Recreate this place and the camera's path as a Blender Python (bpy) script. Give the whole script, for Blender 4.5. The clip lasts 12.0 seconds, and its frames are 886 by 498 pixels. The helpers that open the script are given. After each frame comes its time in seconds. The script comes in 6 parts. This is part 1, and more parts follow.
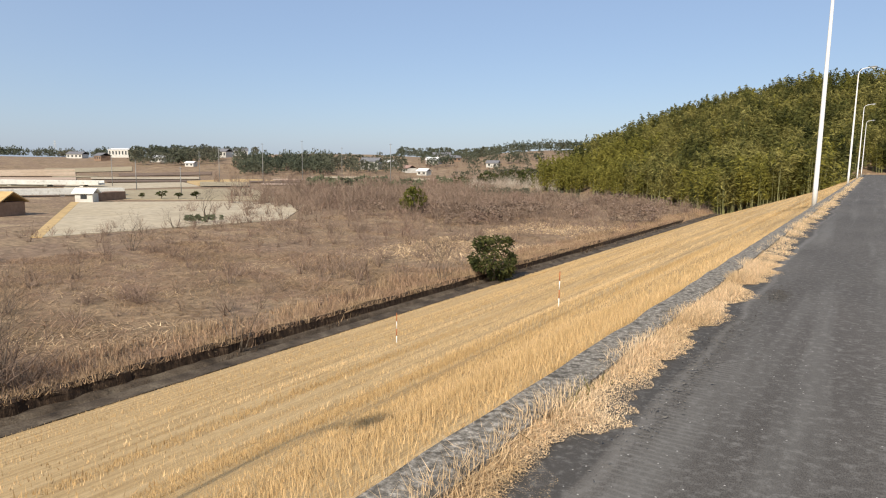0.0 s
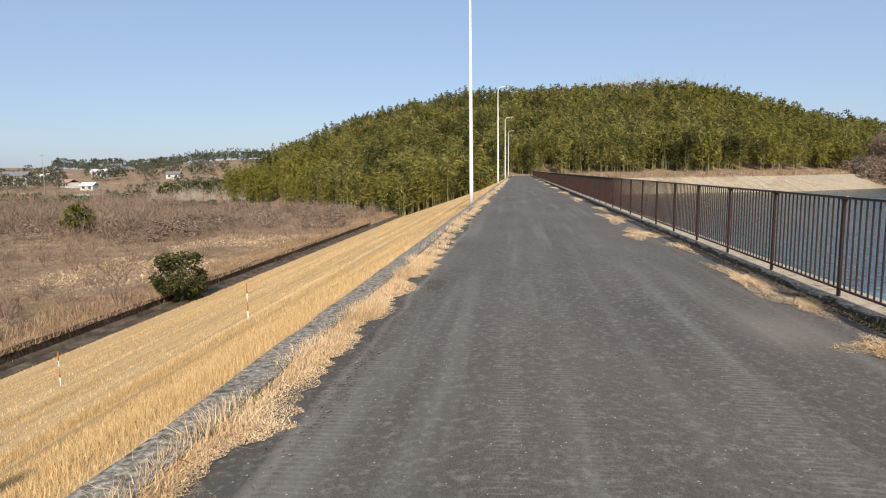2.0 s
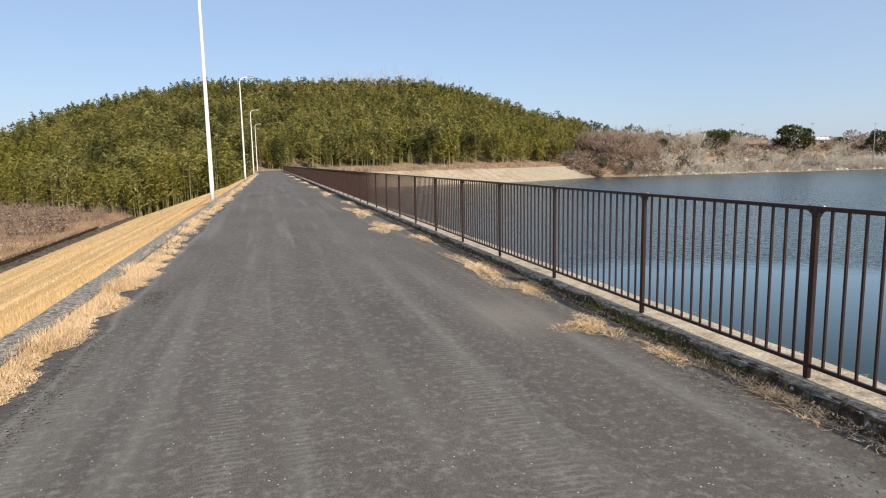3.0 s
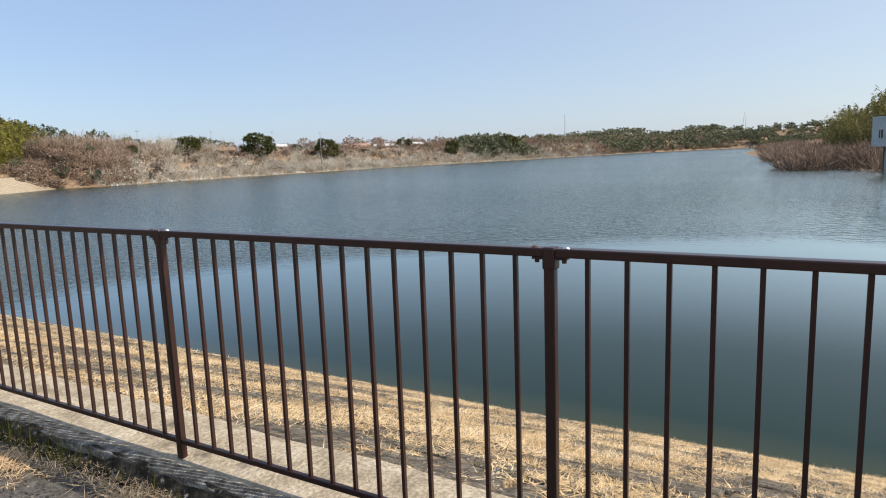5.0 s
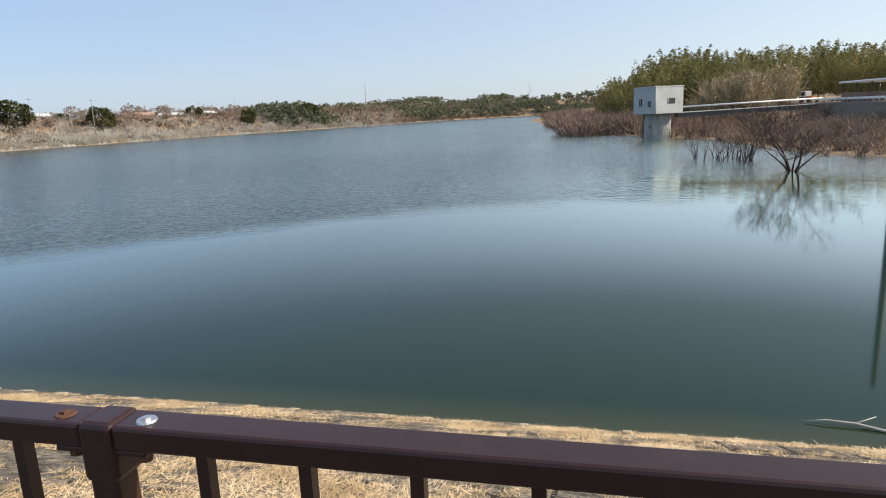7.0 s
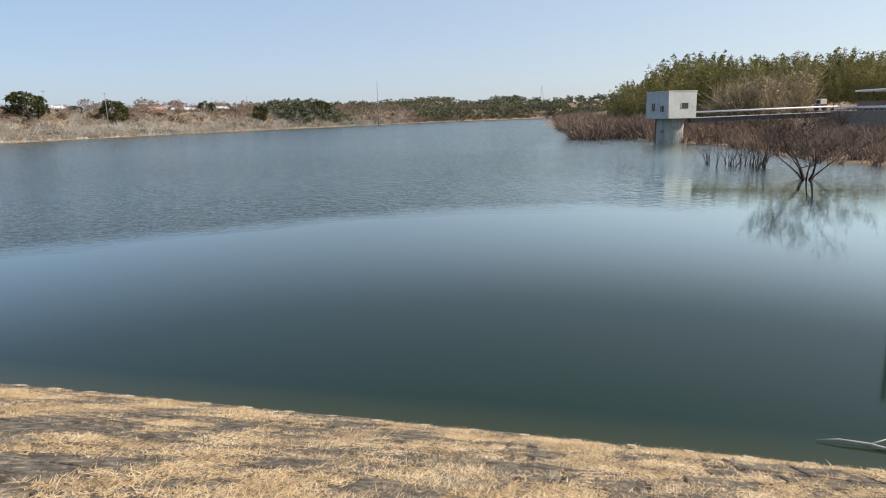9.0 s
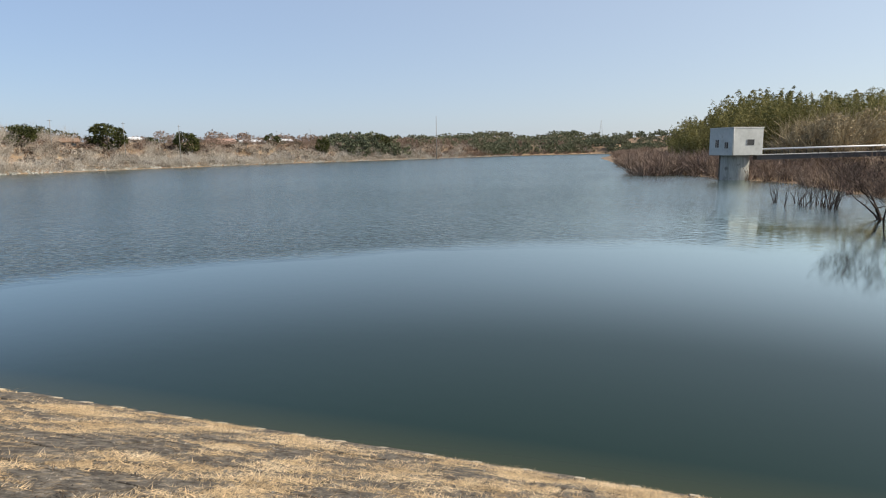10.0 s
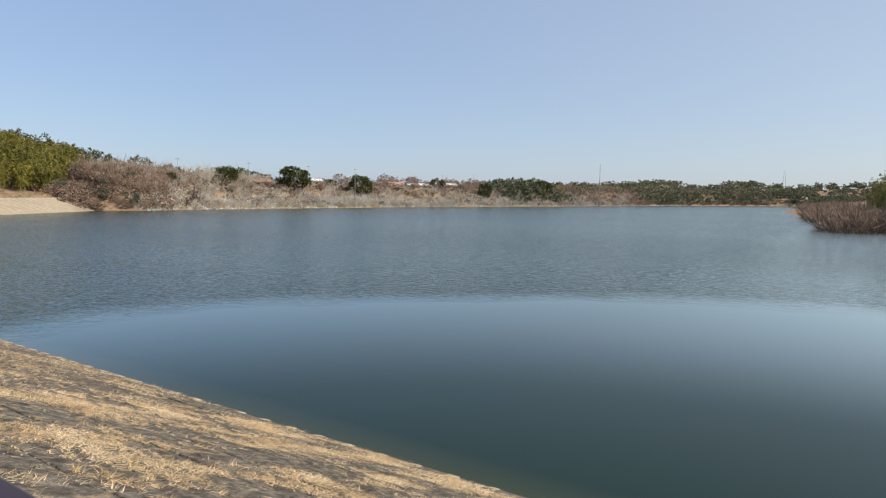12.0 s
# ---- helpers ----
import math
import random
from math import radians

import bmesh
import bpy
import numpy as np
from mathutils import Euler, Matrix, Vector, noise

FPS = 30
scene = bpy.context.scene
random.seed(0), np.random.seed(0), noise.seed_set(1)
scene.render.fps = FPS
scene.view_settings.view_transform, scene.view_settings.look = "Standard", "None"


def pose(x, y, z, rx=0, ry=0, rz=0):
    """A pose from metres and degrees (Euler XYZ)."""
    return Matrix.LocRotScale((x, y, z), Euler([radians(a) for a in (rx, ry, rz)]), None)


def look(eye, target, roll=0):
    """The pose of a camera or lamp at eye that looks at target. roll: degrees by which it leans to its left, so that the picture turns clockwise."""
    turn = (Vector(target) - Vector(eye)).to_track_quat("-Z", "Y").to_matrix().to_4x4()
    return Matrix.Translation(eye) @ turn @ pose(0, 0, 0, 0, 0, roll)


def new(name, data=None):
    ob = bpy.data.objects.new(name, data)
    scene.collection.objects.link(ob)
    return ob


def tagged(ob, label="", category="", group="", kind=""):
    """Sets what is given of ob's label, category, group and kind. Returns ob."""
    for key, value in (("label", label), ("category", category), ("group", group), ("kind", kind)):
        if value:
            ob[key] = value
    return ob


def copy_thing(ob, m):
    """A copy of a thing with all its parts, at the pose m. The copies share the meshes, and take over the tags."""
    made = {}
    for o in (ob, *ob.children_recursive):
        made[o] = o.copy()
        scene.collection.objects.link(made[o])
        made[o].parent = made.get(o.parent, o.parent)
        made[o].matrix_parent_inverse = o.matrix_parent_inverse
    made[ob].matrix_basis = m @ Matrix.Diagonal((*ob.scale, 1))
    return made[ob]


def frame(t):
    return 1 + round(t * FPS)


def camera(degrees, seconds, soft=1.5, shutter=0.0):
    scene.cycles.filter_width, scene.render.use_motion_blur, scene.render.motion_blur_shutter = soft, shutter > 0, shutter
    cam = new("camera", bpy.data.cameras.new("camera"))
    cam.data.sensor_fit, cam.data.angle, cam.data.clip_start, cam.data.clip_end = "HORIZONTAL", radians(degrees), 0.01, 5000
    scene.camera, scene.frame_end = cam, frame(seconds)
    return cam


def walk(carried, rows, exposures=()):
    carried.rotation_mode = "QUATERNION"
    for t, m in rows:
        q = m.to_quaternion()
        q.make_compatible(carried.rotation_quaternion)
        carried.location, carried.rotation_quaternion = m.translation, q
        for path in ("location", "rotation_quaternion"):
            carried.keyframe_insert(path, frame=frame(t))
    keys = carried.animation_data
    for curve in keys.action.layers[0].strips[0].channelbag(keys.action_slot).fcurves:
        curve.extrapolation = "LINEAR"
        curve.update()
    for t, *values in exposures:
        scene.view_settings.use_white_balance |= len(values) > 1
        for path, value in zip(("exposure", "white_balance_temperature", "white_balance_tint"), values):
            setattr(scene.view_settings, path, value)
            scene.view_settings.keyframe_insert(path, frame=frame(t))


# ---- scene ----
cam = camera(69.9, 12.0, soft=1.1)
PATH = [
    (0, (-0.068, -0.907, 1.616), (-1.172, 0.738, 1.345), 0.7),
    (0.5, (-0.02, -0.922, 1.626), (-0.979, 0.815, 1.369), 0.4),
    (1, (0.041, -0.942, 1.628), (-0.72, 0.892, 1.382), 0.2),
    (1.5, (0.11, -0.938, 1.627), (-0.408, 0.979, 1.387), -0.2),
    (2, (0.235, -0.891, 1.623), (0.002, 1.08, 1.378), -0.7),
    (2.5, (0.328, -0.688, 1.615), (0.444, 1.292, 1.357), -1.0),
    (3, (0.529, -0.418, 1.612), (1.046, 1.494, 1.338), -1.1),
    (3.5, (0.902, -0.22, 1.612), (1.822, 1.533, 1.328), -1.2),
    (3.6, (0.971, -0.194, 1.612), (1.964, 1.519, 1.326), -0.9),
    (5.3, (2.3, 0.304, 1.589), (4.08, 1.165, 1.282), -2.2),
    (5.5, (2.4535, 0.3473, 1.606), (4.2705, 1.1233, 1.295), -2.1),
    (5.8, (2.6535, 0.377, 1.591), (4.5115, 1.046, 1.278), -2.5),
    (6, (2.7996, 0.3839, 1.603), (4.6756, 0.9959, 1.277), -2.3),
    (6.2, (2.931, 0.39, 1.605), (4.82, 0.956, 1.269), -2.6),
    (6.5, (3.1207, 0.412, 1.6015), (5.0207, 0.916, 1.2375), -2.3),
    (6.8, (3.31, 0.432, 1.603), (5.215, 0.899, 1.21), -2.5),
    (7, (3.4257, 0.4146, 1.6026), (5.3297, 0.8626, 1.1876), -2.4),
    (7.2, (3.515, 0.4, 1.602), (5.417, 0.835, 1.163), -2.2),
    (9, (3.806, 0.388, 1.562), (5.705, 0.862, 1.149), -1.2),
    (9.5, (3.832, 0.403, 1.557), (5.723, 0.945, 1.196), -0.9),
    (10, (3.867, 0.444, 1.536), (5.736, 1.087, 1.228), -0.6),
    (10.5, (3.865, 0.475, 1.531), (5.695, 1.238, 1.272), -0.1),
    (11, (3.796, 0.534, 1.556), (5.575, 1.421, 1.336), 0.1),
    (11.2, (3.774, 0.551, 1.565), (5.531, 1.486, 1.359), 0.1),
    (11.5, (3.759, 0.571, 1.565), (5.482, 1.567, 1.374), 0.4),
    (12, (3.748, 0.596, 1.567), (5.416, 1.686, 1.399), 0.9),
]
walk(cam, [(t, look(eye, target, roll)) for t, eye, target, roll in PATH],
     exposures=[(0, 0.36), (1.5, 0.40), (2.6, 0.43), (3.5, 0.60), (5.5, 0.57), (7.2, 0.60), (10.0, 0.43), (12.0, 0.40)])

# ---- light ----
SUN_AZ, SUN_EL = 169.3, 36.6
world = bpy.data.worlds.new("sky")
scene.world = world
world.use_nodes = True
wn, wl = world.node_tree.nodes, world.node_tree.links
sky = wn.new("ShaderNodeTexSky")
sky.sky_type, sky.sun_disc = "NISHITA", False
sky.sun_elevation, sky.sun_rotation = radians(SUN_EL), radians(SUN_AZ)
sky.air_density, sky.dust_density, sky.ozone_density = 1.0, 0.75, 2.3
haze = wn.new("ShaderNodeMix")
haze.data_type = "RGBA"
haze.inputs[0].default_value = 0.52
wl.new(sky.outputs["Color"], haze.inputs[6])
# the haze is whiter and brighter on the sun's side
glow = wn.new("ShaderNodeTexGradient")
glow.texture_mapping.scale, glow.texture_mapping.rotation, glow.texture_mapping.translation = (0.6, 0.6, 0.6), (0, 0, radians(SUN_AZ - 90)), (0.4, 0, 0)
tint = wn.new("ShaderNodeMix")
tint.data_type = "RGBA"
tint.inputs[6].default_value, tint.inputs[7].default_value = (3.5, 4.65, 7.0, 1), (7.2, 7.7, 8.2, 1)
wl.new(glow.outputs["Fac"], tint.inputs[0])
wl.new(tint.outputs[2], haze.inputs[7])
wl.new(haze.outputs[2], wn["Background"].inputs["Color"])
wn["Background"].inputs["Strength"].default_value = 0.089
sun = new("sun", bpy.data.lights.new("sun", "SUN"))
sun.data.energy, sun.data.angle, sun.data.color = 4.4, radians(0.6), (1.0, 0.89, 0.74)
to_sun = Vector((math.sin(radians(SUN_AZ)) * math.cos(radians(SUN_EL)), math.cos(radians(SUN_AZ)) * math.cos(radians(SUN_EL)), math.sin(radians(SUN_EL))))
sun.matrix_world = look(to_sun * 60, (0, 0, 0))

WATER = -4.1
VALLEY = -8.5


# ---- materials ----
def material(name, colours, scale=2.0, rough=0.85, bump=0.0, bump_scale=None, detail=6.0, metal=0.0, stretch=(1, 1, 1), fine=None, island=0.0, stains=None, spec=0.3):
    """Noise between colours at one scale, a second finer scale over it, stains of their own colour, bump."""
    m = bpy.data.materials.new(name)
    m.use_nodes = True
    n, l = m.node_tree.nodes, m.node_tree.links
    bsdf = n["Principled BSDF"]
    bsdf.inputs["Roughness"].default_value, bsdf.inputs["Metallic"].default_value = rough, metal
    bsdf.inputs["Specular IOR Level"].default_value = spec
    geo = n.new("ShaderNodeNewGeometry")
    mp = n.new("ShaderNodeMapping")
    mp.inputs["Scale"].default_value = stretch
    l.new(geo.outputs["Position"], mp.inputs["Vector"])
    nz = n.new("ShaderNodeTexNoise")
    nz.inputs["Scale"].default_value, nz.inputs["Detail"].default_value = scale, detail
    l.new(mp.outputs["Vector"], nz.inputs["Vector"])
    ramp = n.new("ShaderNodeValToRGB")
    while len(ramp.color_ramp.elements) < len(colours):
        ramp.color_ramp.elements.new(0.5)
    for i, c in enumerate(colours):
        ramp.color_ramp.elements[i].position = 0.3 + 0.4 * i / max(1, len(colours) - 1)
        ramp.color_ramp.elements[i].color = (*c, 1)
    l.new(nz.outputs["Fac"], ramp.inputs["Fac"])
    out = ramp.outputs["Color"]
    if fine:
        f = n.new("ShaderNodeTexNoise")
        f.inputs["Scale"].default_value, f.inputs["Detail"].default_value = fine[0], 3
        l.new(mp.outputs["Vector"], f.inputs["Vector"])
        r = n.new("ShaderNodeMapRange")
        r.inputs["From Min"].default_value, r.inputs["From Max"].default_value = 0.25, 0.75
        r.inputs["To Min"].default_value, r.inputs["To Max"].default_value = 1 - fine[1], 1 + fine[1]
        l.new(f.outputs["Fac"], r.inputs["Value"])
        out = mixed(n, l, "MULTIPLY", 1.0, out, r.outputs["Result"])
    if island:
        r = n.new("ShaderNodeMapRange")
        r.inputs["To Min"].default_value, r.inputs["To Max"].default_value = 1 - island, 1 + island
        l.new(geo.outputs["Random Per Island"], r.inputs["Value"])
        out = mixed(n, l, "MULTIPLY", 1.0, out, r.outputs["Result"])
    if stains:
        s = n.new("ShaderNodeTexNoise")
        s.inputs["Scale"].default_value, s.inputs["Detail"].default_value = stains[0], 8
        l.new(geo.outputs["Position"], s.inputs["Vector"])
        r = n.new("ShaderNodeMapRange")
        r.inputs["From Min"].default_value, r.inputs["From Max"].default_value = stains[2], stains[2] + 0.12
        l.new(s.outputs["Fac"], r.inputs["Value"])
        out = mixed(n, l, "MIX", r.outputs["Result"], out, (*stains[1], 1))
    l.new(out, bsdf.inputs["Base Color"])
    if bump:
        b = n.new("ShaderNodeBump")
        b.inputs["Strength"].default_value, b.inputs["Distance"].default_value = 1.0, bump
        bn = n.new("ShaderNodeTexNoise")
        bn.inputs["Scale"].default_value, bn.inputs["Detail"].default_value = bump_scale or scale * 6, 6
        l.new(mp.outputs["Vector"], bn.inputs["Vector"])
        l.new(bn.outputs["Fac"], b.inputs["Height"])
        l.new(b.outputs["Normal"], bsdf.inputs["Normal"])
    return m


def mixed(n, l, kind, fac, a, b):
    mx = n.new("ShaderNodeMix")
    mx.data_type, mx.blend_type = "RGBA", kind
    for socket, value in ((mx.inputs[0], fac), (mx.inputs[6], a), (mx.inputs[7], b)):
        if isinstance(value, (int, float, tuple)):
            socket.default_value = value
        else:
            l.new(value, socket)
    return mx.outputs[2]


def leafy(name, colours, scale, island=0.35, through_light=0.25, rough=0.7, stretch=(1, 1, 1)):
    m = material(name, colours, scale, rough, island=island, spec=0.15, stretch=stretch)
    n, l = m.node_tree.nodes, m.node_tree.links
    bsdf, outp = n["Principled BSDF"], n["Material Output"]
    tr = n.new("ShaderNodeBsdfTranslucent")
    l.new(bsdf.inputs["Base Color"].links[0].from_socket, tr.inputs["Color"])
    ms = n.new("ShaderNodeMixShader")
    ms.inputs["Fac"].default_value = through_light
    l.new(bsdf.outputs["BSDF"], ms.inputs[1])
    l.new(tr.outputs["BSDF"], ms.inputs[2])
    l.new(ms.outputs["Shader"], outp.inputs["Surface"])
    return m


M_GROUND = material("dry_ground", [(0.165, 0.116, 0.070), (0.26, 0.185, 0.112), (0.20, 0.136, 0.090), (0.33, 0.245, 0.15)], 0.09, 0.95, 0.12, 2.0, 10, fine=(1.3, 0.5))
M_TURF = material("dead_turf", [(0.37, 0.245, 0.110), (0.49, 0.340, 0.165), (0.57, 0.41, 0.215)], 0.9, 0.95, 0.04, 14, 8, stretch=(3.0, 0.25, 3.0), fine=(24, 0.35))
M_FIELD = material("fallow_field", [(0.36, 0.30, 0.21), (0.46, 0.39, 0.28), (0.41, 0.34, 0.23)], 0.05, 0.95, 0.03, 3, 6, fine=(0.8, 0.2))
M_FIELD_B = material("tilled_field", [(0.30, 0.245, 0.16), (0.37, 0.31, 0.20)], 0.06, 0.95, 0.03, 3, 6, fine=(0.8, 0.2))
M_FIELD_C = material("straw_field", [(0.44, 0.30, 0.13), (0.52, 0.37, 0.18)], 0.06, 0.95, 0.03, 3, 6, fine=(0.8, 0.2))
M_SAND = material("bare_soil", [(0.42, 0.30, 0.19), (0.52, 0.40, 0.28)], 0.05, 0.95, 0.05, 3, 6, fine=(0.5, 0.25))
M_KERB = material("old_concrete", [(0.085, 0.076, 0.062), (0.20, 0.18, 0.15), (0.40, 0.37, 0.32)], 20.0, 0.92, 0.010, 60, 12, fine=(70, 0.5), stains=(11.0, (0.070, 0.062, 0.050), 0.56))
M_SANDY = material("sandy_concrete", [(0.26, 0.215, 0.155), (0.38, 0.32, 0.235), (0.46, 0.40, 0.31)], 7.0, 0.92, 0.008, 40, 12, fine=(50, 0.4), stains=(5.0, (0.14, 0.12, 0.09), 0.60))
M_MOSS_SHADE = material("mossy_shaded_concrete", [(0.018, 0.014, 0.009), (0.042, 0.033, 0.022), (0.11, 0.09, 0.062)], 12.0, 0.95, 0.03, 30, 12, fine=(40, 0.6), stains=(22.0, (0.42, 0.39, 0.34), 0.60))
M_SLAB = material("revetment_concrete", [(0.035, 0.029, 0.022), (0.11, 0.094, 0.073), (0.21, 0.18, 0.14)], 6.0, 0.92, 0.025, 26, 12, fine=(22, 0.5), stains=(5.0, (0.34, 0.25, 0.145), 0.58))
M_CONCRETE = material("pale_concrete", [(0.50, 0.50, 0.47), (0.62, 0.62, 0.58)], 0.5, 0.85, 0.01, 8, 8, fine=(3, 0.1), stains=(0.8, (0.38, 0.37, 0.33), 0.6))
M_RAIL = material("brown_paint", [(0.023, 0.0094, 0.0078), (0.035, 0.0142, 0.0117)], 6.0, 0.30, 0.0, 160, 8, fine=(60, 0.12), stains=(14, (0.05, 0.026, 0.017), 0.70), spec=0.4)
M_STEEL = material("zinc_steel", [(0.55, 0.55, 0.54), (0.68, 0.68, 0.66)], 20, 0.35, metal=0.9)
M_RUST = material("rusty_bolt", [(0.07, 0.032, 0.020), (0.13, 0.06, 0.034)], 60, 0.8)
M_POLE = material("white_paint", [(0.70, 0.70, 0.68), (0.80, 0.80, 0.78)], 1.5, 0.45, fine=(8, 0.05), stains=(3, (0.5, 0.47, 0.42), 0.68), spec=0.5)
M_GREY = material("grey_lamp_shell", [(0.22, 0.23, 0.24), (0.3, 0.31, 0.32)], 6, 0.5)
M_LENS = material("lamp_glass", [(0.6, 0.6, 0.56), (0.7, 0.7, 0.66)], 6, 0.15)


def asphalt():
    m = material("asphalt", [(0.070, 0.063, 0.056), (0.087, 0.079, 0.070), (0.106, 0.096, 0.085)], 0.5, 0.88, 0.0025, 140, 9, fine=(110, 0.42), stretch=(1.3, 0.5, 1), spec=0.3)
    n, l = m.node_tree.nodes, m.node_tree.links
    bsdf = n["Principled BSDF"]
    out = bsdf.inputs["Base Color"].links[0].from_socket
    geo = n["Geometry"]
    # pale wheel lines along the road, broken up
    sep = n.new("ShaderNodeSeparateXYZ")
    l.new(geo.outputs["Position"], sep.inputs["Vector"])
    warp = n.new("ShaderNodeTexNoise")
    warp.inputs["Scale"].default_value, warp.inputs["Detail"].default_value = 0.22, 4
    l.new(geo.outputs["Position"], warp.inputs["Vector"])
    streak = n.new("ShaderNodeTexNoise")
    streak.inputs["Scale"].default_value, streak.inputs["Detail"].default_value = 1.0, 5
    mp = n.new("ShaderNodeMapping")
    mp.inputs["Scale"].default_value = (2.6, 0.10, 1)
    l.new(geo.outputs["Position"], mp.inputs["Vector"])
    l.new(mp.outputs["Vector"], streak.inputs["Vector"])
    r = n.new("ShaderNodeMapRange")
    r.inputs["From Min"].default_value, r.inputs["From Max"].default_value = 0.52, 0.72
    l.new(streak.outputs["Fac"], r.inputs["Value"])
    k = n.new("ShaderNodeMath")
    k.operation = "MULTIPLY"
    l.new(r.outputs["Result"], k.inputs[0])
    k.inputs[1].default_value = 0.75
    out = mixed(n, l, "MIX", k.outputs[0], out, (0.155, 0.148, 0.135, 1))
    # cross scratches of roller and tracks: short bands across the road
    wave = n.new("ShaderNodeTexWave")
    wave.bands_direction = "Y"
    wave.inputs["Scale"].default_value, wave.inputs["Distortion"].default_value = 5.6, 2.4
    wave.inputs["Detail"].default_value, wave.inputs["Detail Scale"].default_value = 4, 2.0
    l.new(geo.outputs["Position"], wave.inputs["Vector"])
    wob = n.new("ShaderNodeTexNoise")
    wob.inputs["Scale"].default_value, wob.inputs["Detail"].default_value = 0.35, 3
    l.new(geo.outputs["Position"], wob.inputs["Vector"])
    wx = n.new("ShaderNodeMath")
    wx.operation = "MULTIPLY_ADD"
    l.new(wob.outputs["Fac"], wx.inputs[0])
    wx.inputs[1].default_value = 0.5
    l.new(sep.outputs["X"], wx.inputs[2])
    lanes = None
    for at, half in ((-1.0, 0.16), (0.2, 0.10), (0.68, 0.13), (1.9, 0.14)):
        c = n.new("ShaderNodeMath")
        c.operation = "SUBTRACT"
        l.new(wx.outputs[0], c.inputs[0])
        c.inputs[1].default_value = at + 0.25
        ab = n.new("ShaderNodeMath")
        ab.operation = "ABSOLUTE"
        l.new(c.outputs[0], ab.inputs[0])
        one = n.new("ShaderNodeMapRange")
        one.inputs["From Min"].default_value, one.inputs["From Max"].default_value = half * 1.4, half * 0.6
        l.new(ab.outputs[0], one.inputs["Value"])
        if lanes is None:
            lanes = one.outputs["Result"]
        else:
            mx = n.new("ShaderNodeMath")
            mx.operation = "MAXIMUM"
            l.new(lanes, mx.inputs[0])
            l.new(one.outputs["Result"], mx.inputs[1])
            lanes = mx.outputs[0]
    gap = n.new("ShaderNodeMapRange")
    gap.inputs["From Min"].default_value, gap.inputs["From Max"].default_value = 0.40, 0.52
    brk = n.new("ShaderNodeTexNoise")
    brk.inputs["Scale"].default_value, brk.inputs["Detail"].default_value = 0.9, 4
    l.new(geo.outputs["Position"], brk.inputs["Vector"])
    l.new(brk.outputs["Fac"], gap.inputs["Value"])
    r2 = n.new("ShaderNodeMath")
    r2.operation = "MULTIPLY"
    l.new(lanes, r2.inputs[0])
    l.new(gap.outputs["Result"], r2.inputs[1])
    r3 = n.new("ShaderNodeMapRange")
    r3.inputs["From Min"].default_value, r3.inputs["From Max"].default_value = 0.55, 0.9
    l.new(wave.outputs["Fac"], r3.inputs["Value"])
    k2 = n.new("ShaderNodeMath")
    k2.operation = "MULTIPLY"
    l.new(r2.outputs[0], k2.inputs[0])
    l.new(r3.outputs["Result"], k2.inputs[1])
    k3 = n.new("ShaderNodeMath")
    k3.operation = "MULTIPLY"
    l.new(k2.outputs[0], k3.inputs[0])
    k3.inputs[1].default_value = 0.36
    out = mixed(n, l, "MIX", k3.outputs[0], out, (0.19, 0.182, 0.165, 1))
    # older dark margin along the weeds
    mar = n.new("ShaderNodeMapRange")
    mar.inputs["From Min"].default_value, mar.inputs["From Max"].default_value = -0.955, -0.975
    l.new(wx.outputs[0], mar.inputs["Value"])
    km = n.new("ShaderNodeMath")
    km.operation = "MULTIPLY"
    l.new(mar.outputs["Result"], km.inputs[0])
    km.inputs[1].default_value = 0.75
    out = mixed(n, l, "MIX", km.outputs[0], out, (0.055, 0.051, 0.046, 1))
    # worn pale rim where the newer surface ends
    rim = n.new("ShaderNodeMath")
    rim.operation = "ADD"
    l.new(wx.outputs[0], rim.inputs[0])
    rim.inputs[1].default_value = 0.90
    rab = n.new("ShaderNodeMath")
    rab.operation = "ABSOLUTE"
    l.new(rim.outputs[0], rab.inputs[0])
    rmr = n.new("ShaderNodeMapRange")
    rmr.inputs["From Min"].default_value, rmr.inputs["From Max"].default_value = 0.055, 0.0
    rmr.inputs["To Max"].default_value = 0.45
    l.new(rab.outputs[0], rmr.inputs["Value"])
    out = mixed(n, l, "MIX", rmr.outputs["Result"], out, (0.20, 0.188, 0.17, 1))
    # pale mottling
    mot = n.new("ShaderNodeTexNoise")
    mot.inputs["Scale"].default_value, mot.inputs["Detail"].default_value, mot.inputs["Roughness"].default_value = 14.0, 8, 0.75
    l.new(geo.outputs["Position"], mot.inputs["Vector"])
    mr = n.new("ShaderNodeMapRange")
    mr.inputs["From Min"].default_value, mr.inputs["From Max"].default_value = 0.50, 0.70
    mr.inputs["To Max"].default_value = 0.8
    l.new(mot.outputs["Fac"], mr.inputs["Value"])
    out = mixed(n, l, "MIX", mr.outputs["Result"], out, (0.20, 0.19, 0.175, 1))
    # film of dried silt in a shallow dip
    dip = n.new("ShaderNodeVectorMath")
    dip.operation = "DISTANCE"
    mpd = n.new("ShaderNodeMapping")
    mpd.inputs["Scale"].default_value = (1.0, 0.55, 0.0)
    l.new(geo.outputs["Position"], mpd.inputs["Vector"])
    l.new(mpd.outputs["Vector"], dip.inputs[0])
    dip.inputs[1].default_value = (2.85, 5.6 * 0.55, 0)
    dn = n.new("ShaderNodeMath")
    dn.operation = "MULTIPLY_ADD"
    l.new(mot.outputs["Fac"], dn.inputs[0])
    dn.inputs[1].default_value = 0.9
    l.new(dip.outputs["Value"], dn.inputs[2])
    dr = n.new("ShaderNodeMapRange")
